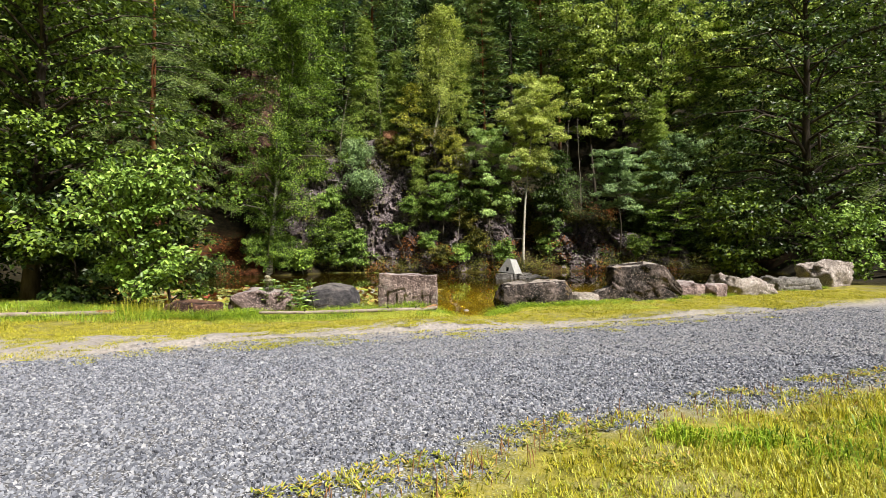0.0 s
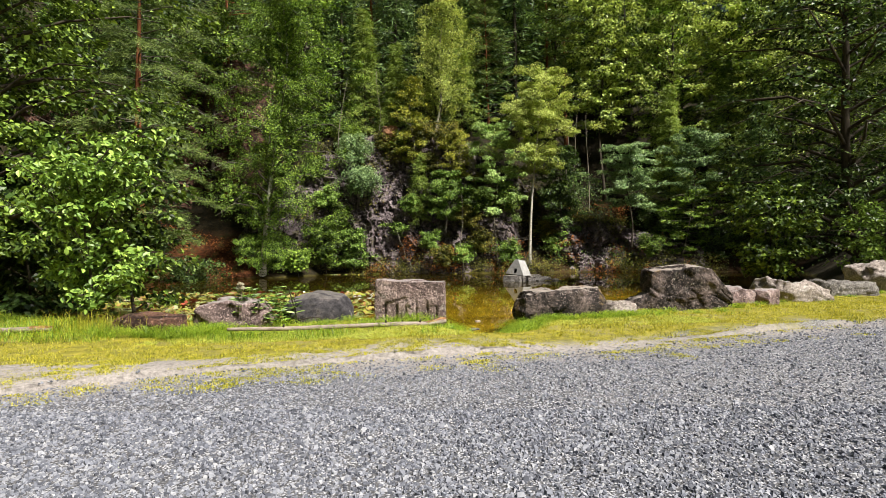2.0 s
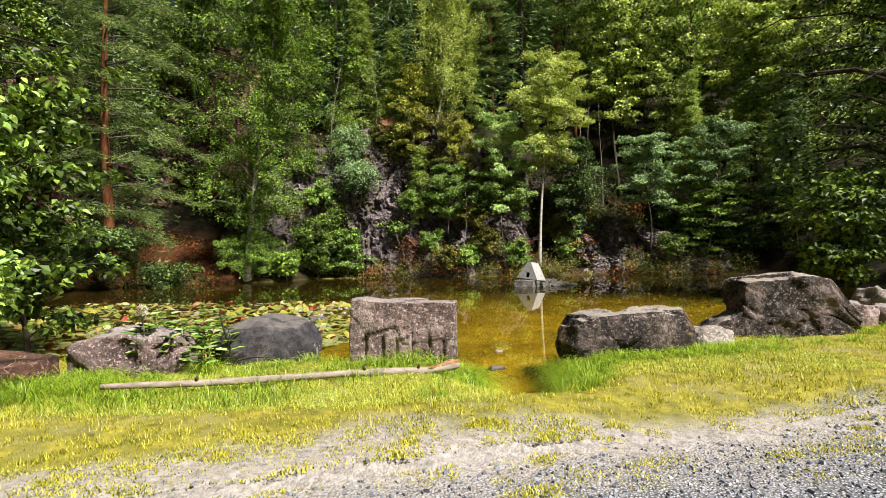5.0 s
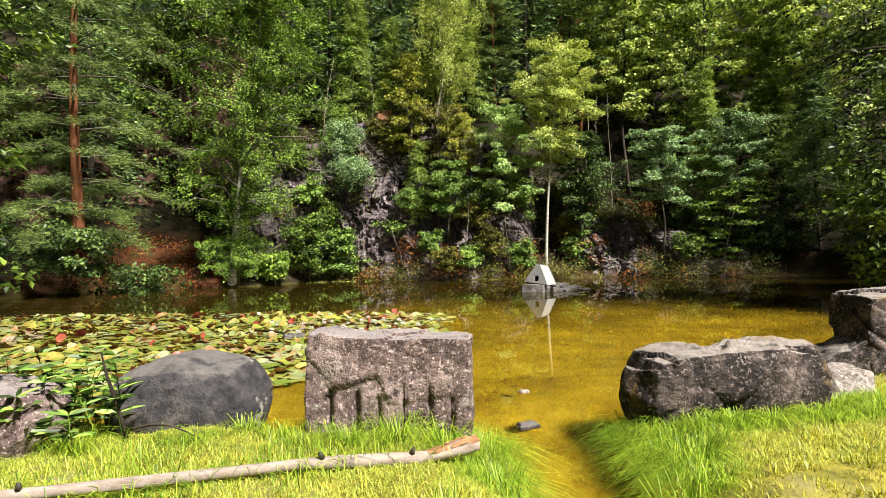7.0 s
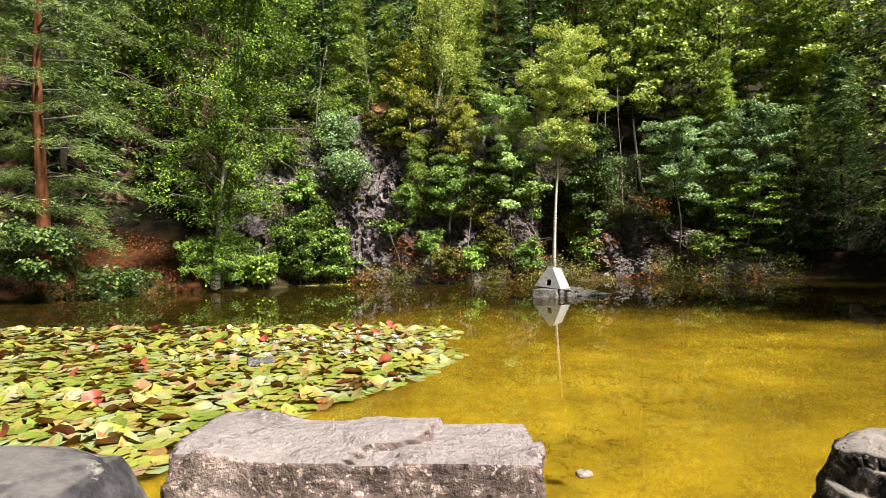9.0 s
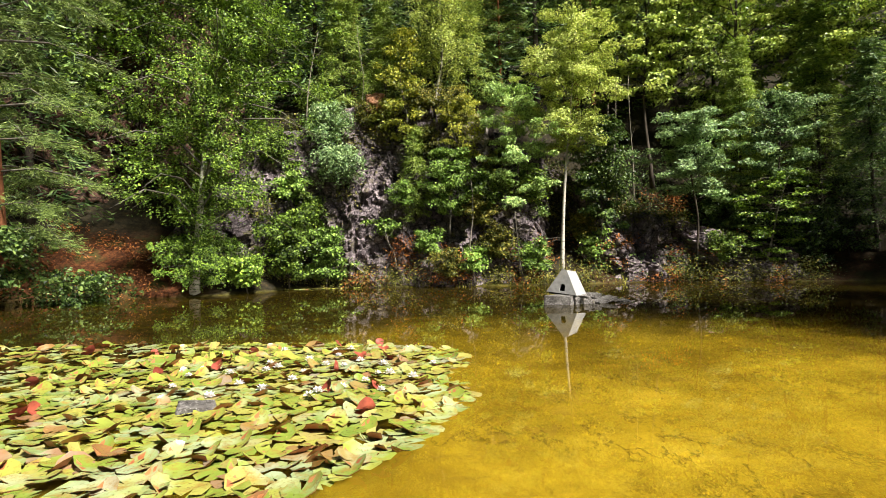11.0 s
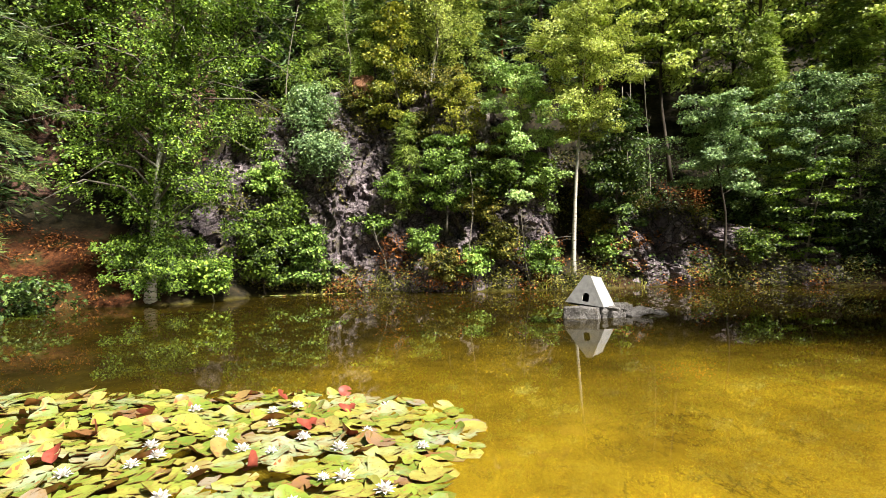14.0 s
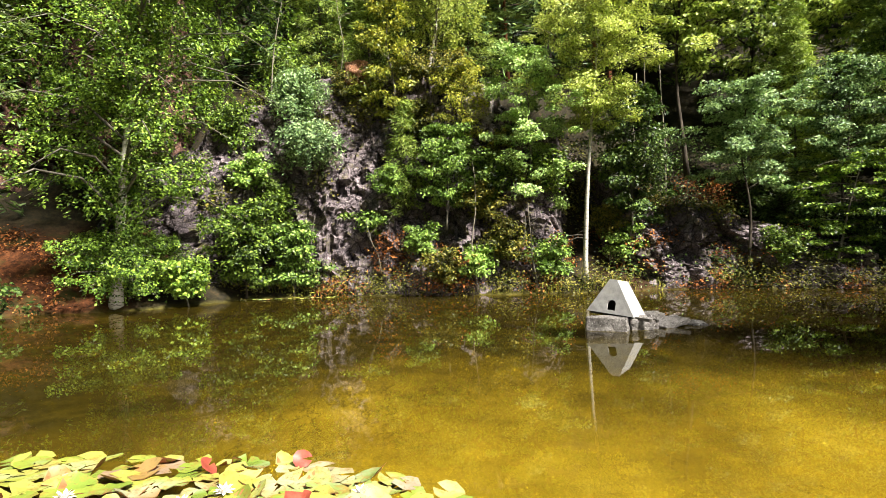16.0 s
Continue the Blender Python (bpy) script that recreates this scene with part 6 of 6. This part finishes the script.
TUFTS = [(-1.0, 8.42, 40), (-0.75, 8.4, 60), (-0.5, 8.42, 60), (-0.25, 8.45, 60), (-0.02, 8.55, 70), (0.02, 8.85, 50), (0.05, 8.3, 40), (-1.15, 8.6, 40), (0.95, 8.75, 70), (1.0, 8.55, 60), (1.15, 8.65, 60), (1.35, 8.62, 70), (1.6, 8.64, 70),
         (1.85, 8.7, 60), (2.1, 8.85, 70), (2.3, 9.0, 80), (2.5, 9.05, 80), (0.95, 8.95, 50), (2.75, 9.25, 40), (3.1, 9.35, 60), (3.5, 9.35, 60), (3.9, 9.4, 60), (4.3, 9.75, 50), (-2.9, 8.15, 90), (-2.5, 8.2, 90), (-3.3, 8.2, 90), (-3.7, 8.1, 80),
         (-2.2, 8.45, 60), (-1.6, 8.55, 50), (-1.35, 8.65, 40), (-4.4, 8.2, 70), (-4.9, 8.4, 70), (-3.0, 7.9, 60), (-3.5, 7.8, 60), (-2.75, 7.75, 50), (-3.9, 7.7, 50), (4.9, 10.2, 50), (5.6, 10.9, 50), (6.6, 11.1, 50), (7.6, 11.9, 60), (8.8, 12.7, 60), (0.0, 8.1, 40), (0.12, 7.95, 30), (-0.08, 8.35, 50), (0.9, 8.2, 50), (0.85, 8.4, 60), (0.92, 8.6, 60), (1.05, 8.35, 50), (1.2, 8.45, 50), (0.72, 7.95, 25), (-0.12, 8.6, 60)]
side_l = [(-0.2, 9.0), (0.0, 8.7), (0.03, 8.2), (0.22, 7.86)]
side_r = [(0.67, 7.86), (0.84, 8.25), (0.89, 8.85), (1.15, 9.1)]
for side in (side_l, side_r):
    for k in range(26):
        u = gr.uniform(0, 3)
        px, py = (np.interp(u, range(4), [q[c] for q in side]) for c in (0, 1))
        sgn = -1 if side is side_l else 1
        TUFTS.append((float(px) + sgn * abs(gr.normal(0, 0.1)), float(py) + gr.normal(0, 0.04), int(gr.uniform(24, 50))))
for k in range(44):
    u = gr.uniform(0.95, 3.0)
    TUFTS.append((u, 8.66 + 0.05 * gr.normal() + 0.3 * max(0, u - 2.0), int(gr.uniform(15, 35))))
for k in range(46):
    TUFTS.append((0.84 + abs(gr.normal(0, 0.06)), gr.uniform(8.2, 9.0), int(gr.uniform(25, 45))))
for k in range(46):
    TUFTS.append((gr.uniform(-5.2, -2.6), 8.12 + gr.normal(0, 0.13), int(gr.uniform(30, 60))))
for k in range(16):
    TUFTS.append((-3.3 + gr.normal(0, 0.35), 7.7 + gr.normal(0, 0.1), int(gr.uniform(30, 60))))
for tx, ty, n in TUFTS:
    n = int(n * 3.4)
    a, r = gr.uniform(0, 6.283, n), np.abs(gr.normal(0, 0.05, n))
    tall = gr.uniform(0.7, 1.6) * (1.15 if -0.35 < tx < 0.5 and ty > 8.0 else 1.2 if 0.5 <= tx < 1.02 else 0.72 if tx > 0.5 else 1.0)
    x, y = tx + np.cos(a) * r * 1.3, ty + np.sin(a) * r * 0.7
    lush.add(*blades(np.stack([x, y, np.maximum(land(x, y), 0.02) - 0.01], 1), 0.85 * tall * gr.uniform(0.05, 0.17, n), gr.uniform(0.8, 2.2, n), gr.uniform(0.002, 0.0045, n), a + gr.normal(0, 0.7, n)))
x, y = scatter(30000, -8.5, -0.2, 7.3, 9.8)
d = pond_distance(x, y)
ok = (d > 0) & (gr.random(len(x)) < smooth(fbm(x * 1.2, y * 1.2, 12.0) + 0.25 * smooth(-x, 3, 5), 0.0, 0.3))
x, y = x[ok], y[ok]
lush.add(*lay_blades(x, y, gr.uniform(0.04, 0.15, len(x)), gr.uniform(0.5, 1.7, len(x)), gr.uniform(0.003, 0.005, len(x))))
for n, x0, x1, y0, y1, cover in ((42000, -3.4, 0.15, 7.25, 8.7, 0.25), (14000, 0.8, 3.2, 8.0, 9.2, -0.02)):  # short fresh grass between the tufts
    x, y = scatter(n, x0, x1, y0, y1)
    ok = (pond_distance(x, y) > 0.03) & (fbm(x * 1.5, y * 1.5, 27.0) > -cover - 0.3 * smooth(y - grass_line(x), 0.2, 0.9))
    x, y = x[ok], y[ok]
    fresh.add(*lay_blades(x, y, gr.uniform(0.015, 0.048, len(x)), gr.uniform(0.7, 2.0, len(x)), gr.uniform(0.002, 0.004, len(x))))
x, y = scatter(60000, -0.4, 5.6, 1.5, 5.4)
ok = gr.random(len(x)) < smooth(road_near(x) - y - 0.05 + 0.45 * fbm(x * 1.3, y * 1.3, 29.0), 0.0, 0.9)
x, y = x[ok], y[ok]
fresh.add(*lay_blades(x, y, gr.uniform(0.015, 0.05, len(x)), gr.uniform(0.6, 1.9, len(x)), gr.uniform(0.002, 0.004, len(x))))
x, y = scatter(14000, 2.0, 14.0, 8.8, 16.0)
d = pond_distance(x, y)
ok = (d > 0) & (d < 1.6)
x, y = x[ok], y[ok]
lush.add(*lay_blades(x, y, gr.uniform(0.02, 0.08, len(x)), gr.uniform(0.5, 1.7, len(x)), gr.uniform(0.003, 0.006, len(x))))
solid("fresh_grass", fresh.mesh("fresh_grass"), GRASS_FRESH, "short fresh green grass on the verge and round the log", "grass", kind="stuff")
solid("tall_grass", lush.mesh("tall_grass"), GRASS_LUSH, "lush green tufts of long grass round the boulders", "grass", kind="stuff")

# dry tall stalks at the verge's end and along the far shore
dry = Soup()
x, y = -4.35 + gr.normal(0, 0.35, 600), 8.0 + gr.normal(0, 0.18, 600)
dry.add(*lay_blades(x, y, gr.uniform(0.12, 0.36, 600), gr.uniform(0.3, 1.0, 600), np.full(600, 0.003)))
x = np.where(gr.random(1300) < 0.6, gr.uniform(-12.5, -9.5, 1300), gr.uniform(-9.5, 9, 1300))
y = np.interp(x, [-12.5] + SHORE_X, [26.3] + SHORE_Y) + gr.uniform(-0.05, 0.35, 1300)
dry.add(*lay_blades(x, y, gr.uniform(0.1, 0.4, 1300), gr.uniform(0.2, 0.9, 1300), np.full(1300, 0.010), np.full(1300, 0.05)))
for side, sgn in ((side_l, -1), (side_r, 1)):  # brown thatch hanging over the cut bank
    u = gr.uniform(0, 3, 2600)
    px, py = (np.interp(u, range(4), [q[c] for q in side]) for c in (0, 1))
    x, y = px + sgn * np.abs(gr.normal(0, 0.05, 2600)), py + gr.normal(0, 0.03, 2600)
    dry.add(*blades(np.stack([x, y, np.maximum(land(x, y), 0.02)], 1), gr.uniform(0.03, 0.12, 2600), gr.uniform(1.0, 2.4, 2600), np.full(2600, 0.003), np.where(sgn > 0, np.pi, 0) + gr.normal(0, 0.8, 2600)))
solid("dry_grass", dry.mesh("dry_grass"), GRASS, "dry yellow grass stalks by the water", "grass", kind="stuff")

# rosettes of weeds where gravel and grass meet
weeds = Soup()
for k in range(1100):
    u = gr.random()
    wx = -0.7 + 4.2 * u + gr.normal(0, 0.12)
    wy = float(road_near(wx)) + 0.2 - 0.95 * gr.random() ** 1.4
    if fbm(wx * 2.2, wy * 2.2, 3.0) < -0.1:
        continue
    n = gr.integers(6, 16)
    a = gr.uniform(0, 6.283, n)
    o = np.stack([np.cos(a), np.sin(a), gr.uniform(0.1, 0.9, n)], 1)
    b = np.array([wx, wy, 0.185]) + o * 0.012
    weeds.add(*leaf_six(b, unit(o), unit(np.stack([-np.cos(a) * 0.5, -np.sin(a) * 0.5, np.ones(n)], 1)), gr.uniform(0.014, 0.036, n), gr.uniform(0.005, 0.011, n)))
solid("weeds", weeds.mesh("weeds"), WEED_RED, "reddish and green weed rosettes at the gravel's edge", "weeds", kind="stuff")

# brown seed stalks over the weeds
stalks = Soup()
for k in range(130):
    wx = -0.6 + 3.4 * gr.random()
    wy = float(road_near(wx)) - 0.45 * gr.random() + 0.06
    h = gr.uniform(0.03, 0.10)
    p = curve((wx, wy, 0.18), (wx + gr.normal(0, 0.012), wy + gr.normal(0, 0.012), 0.18 + h), 0, 4, k)
    stalks.add(*tube(p, [0.0012, 0.0012, 0.0026, 0.0016], 4, False))
solid("seed_stalks", stalks.mesh("seed_stalks"), LOG_BARK, "thin brown seed stalks of plantain at the gravel's edge", "weeds", kind="stuff")
clover = Soup()
cx, cy = gr.normal(0, 1, 900), gr.normal(0, 1, 900)
spot = np.array([(1.75, 2.35, 0.16), (1.45, 2.55, 0.10), (1.12, 2.62, 0.07), (2.2, 2.7, 0.14)])[gr.integers(0, 4, 900)]
x, y = spot[:, 0] + cx * spot[:, 2], spot[:, 1] + cy * spot[:, 2] * 0.7
clover.add(*blades(np.stack([x, y, np.full(900, 0.175)], 1), gr.uniform(0.04, 0.12, 900), gr.uniform(0.3, 1.4, 900), gr.uniform(0.004, 0.008, 900)))
solid("green_weeds", clover.mesh("green_weeds"), GRASS_LUSH, "patches of fresh green weeds in the rough grass", "weeds", kind="stuff")

# leafy weeds by the grey boulder, with a dead stalk
wd = thing("leafy_weeds", "broad-leaved green weeds growing beside the grey boulder", "weeds", at=(-2.35, 8.7, 0.2))
s = Soup()
L = Soup()
for k in range(40):
    b = np.array([gr.normal(-0.12, 0.22), gr.normal(0, 0.18), -0.03])
    h = gr.uniform(0.15, 0.5)
    p = curve(b, b + np.array([gr.normal(0, 0.08), gr.normal(0, 0.08), h]), 0.0, 6, k)
    s.add(*tube(p, np.linspace(0.005, 0.002, 6), 4, False))
    for m in range(2, 6):
        for e in range(4):
            a = gr.uniform(0, 6.283)
            o = np.array([math.cos(a), math.sin(a), 0.25])
            L.add(*leaf_six(p[m][None], unit(o[None]), unit(np.array([[gr.normal(0, 0.4), -0.5, 1.0]])), gr.uniform(0.07, 0.15, 1), gr.uniform(0.022, 0.042, 1)))
part("stems", s.mesh("stems", True), LEAF_ALDER, wd)
part("leaves", L.mesh("leaves"), LEAF_HAZEL, wd)
s = Soup()
p = np.array([(-2.02, 8.62, 0.2), (-2.06, 8.6, 0.4), (-2.1, 8.58, 0.55), (-2.13, 8.58, 0.68)])
s.add(*tube(p, [0.012, 0.010, 0.008, 0.004], 6))
s.add(*tube(curve((-2.02, 8.62, 0.24), (-1.55, 8.5, 0.22), 0.06, 6), np.linspace(0.009, 0.003, 6), 5))
solid("dead_stalk", s.mesh("dead_stalk", True), BARK_DARK, "dark broken dead stalk leaning in the weeds", "stalk")

umbel = thing("umbel_flower", "pale dry umbel flower head on a thin stalk above the weeds", "flower", at=(-2.69, 8.4, 0.2))
s = Soup()
s.add(*tube(curve((0, 0, 0), (0.01, 0.0, 0.46), 0.0, 6, 3), np.linspace(0.006, 0.004, 6), 5, False))
heads = [(0.0, 0.0, 0.53, 0.042), (-0.035, 0.02, 0.475, 0.034), (0.035, -0.01, 0.48, 0.03)]
for hx, hy, hz, hr in heads:
    for k in range(9):
        a = k * 2 * math.pi / 9
        s.add(*tube([(0.005, 0, 0.40), (hx + 0.8 * hr * math.cos(a), hy + 0.8 * hr * math.sin(a), hz)], [0.002, 0.0014], 3, False))
part("stalk", s.mesh("stalk", True), TWIG_PALE, umbel, "thin pale stalk")
for hx, hy, hz, hr in heads:
    n = 170
    a, r = gr.uniform(0, 6.283, n), np.sqrt(gr.random(n)) * hr
    b = np.stack([hx + np.cos(a) * r, hy + np.sin(a) * r, hz + 0.02 * (1 - (r / hr) ** 2) + gr.normal(0, 0.005, n)], 1)
    w = unit(gr.normal(0, 1, (n, 3)))
    part("flower_head", fast_mesh("flower_head", *leaf_quads(b, w, unit(gr.normal(0, 0.4, (n, 3)) + np.array([0, -0.3, 1.0])), np.full(n, 0.014), np.full(n, 0.010))), UMBEL, umbel, "cluster of tiny whitish flowers")

# ---- loose gravel ----
xa, ya = scatter(118000, -3.9, 4.9, 1.7, 4.7)
xb, yb = scatter(70000, -4.2, 6.5, 4.5, 8.6)
x, y = np.concatenate([xa, xb]), np.concatenate([ya, yb])
keep = (gravel_mask(x, y) > 0.3 + 0.5 * gr.random(len(x))) & (y < road_far(x) + 0.1 - 0.7 * gr.random(len(x)) ** 2) & (gr.random(len(x)) < np.interp(y, [2, 4.5, 5.5, 8.6], [1.0, 0.85, 0.7, 0.4]))
x, y = x[keep], y[keep]
n = len(x)
sz = gr.uniform(0.0065, 0.0125, n) * (1 + 0.4 * (gr.random(n) < 0.06))
ang = gr.uniform(0, 6.283, n)
corner = np.array([(-1, -0.7), (1, -0.7), (0, 1.1)], float)
low = corner[None] * gr.uniform(0.7, 1.3, (n, 3, 2))
high = corner[None] * gr.uniform(0.35, 1.0, (n, 3, 2)) + gr.normal(0, 0.15, (n, 1, 2))
asp = np.stack([np.ones(n), gr.uniform(0.5, 1.0, n)], 1)
ca, sa = np.cos(ang), np.sin(ang)


def place(c, z):
    c = c * asp[:, None] * sz[:, None, None]
    return np.stack([c[..., 0] * ca[:, None] - c[..., 1] * sa[:, None] + x[:, None], c[..., 0] * sa[:, None] + c[..., 1] * ca[:, None] + y[:, None], z], -1)


z0 = land(x, y)[:, None] - 0.004 + np.zeros((1, 3))
v = np.concatenate([place(low, z0), place(high, z0 + sz[:, None] * gr.uniform(0.5, 1.5, (n, 3)))], 1)
o = np.arange(n)[:, None] * 6
polys = [o + np.array(f) for f in ((3, 4, 5), (0, 1, 4, 3), (1, 2, 5, 4), (2, 0, 3, 5))]
solid("gravel", fast_mesh("gravel", v.reshape(-1, 3), polys), GRAVEL, "loose blue-grey crushed stone on the track", "gravel", kind="stuff")
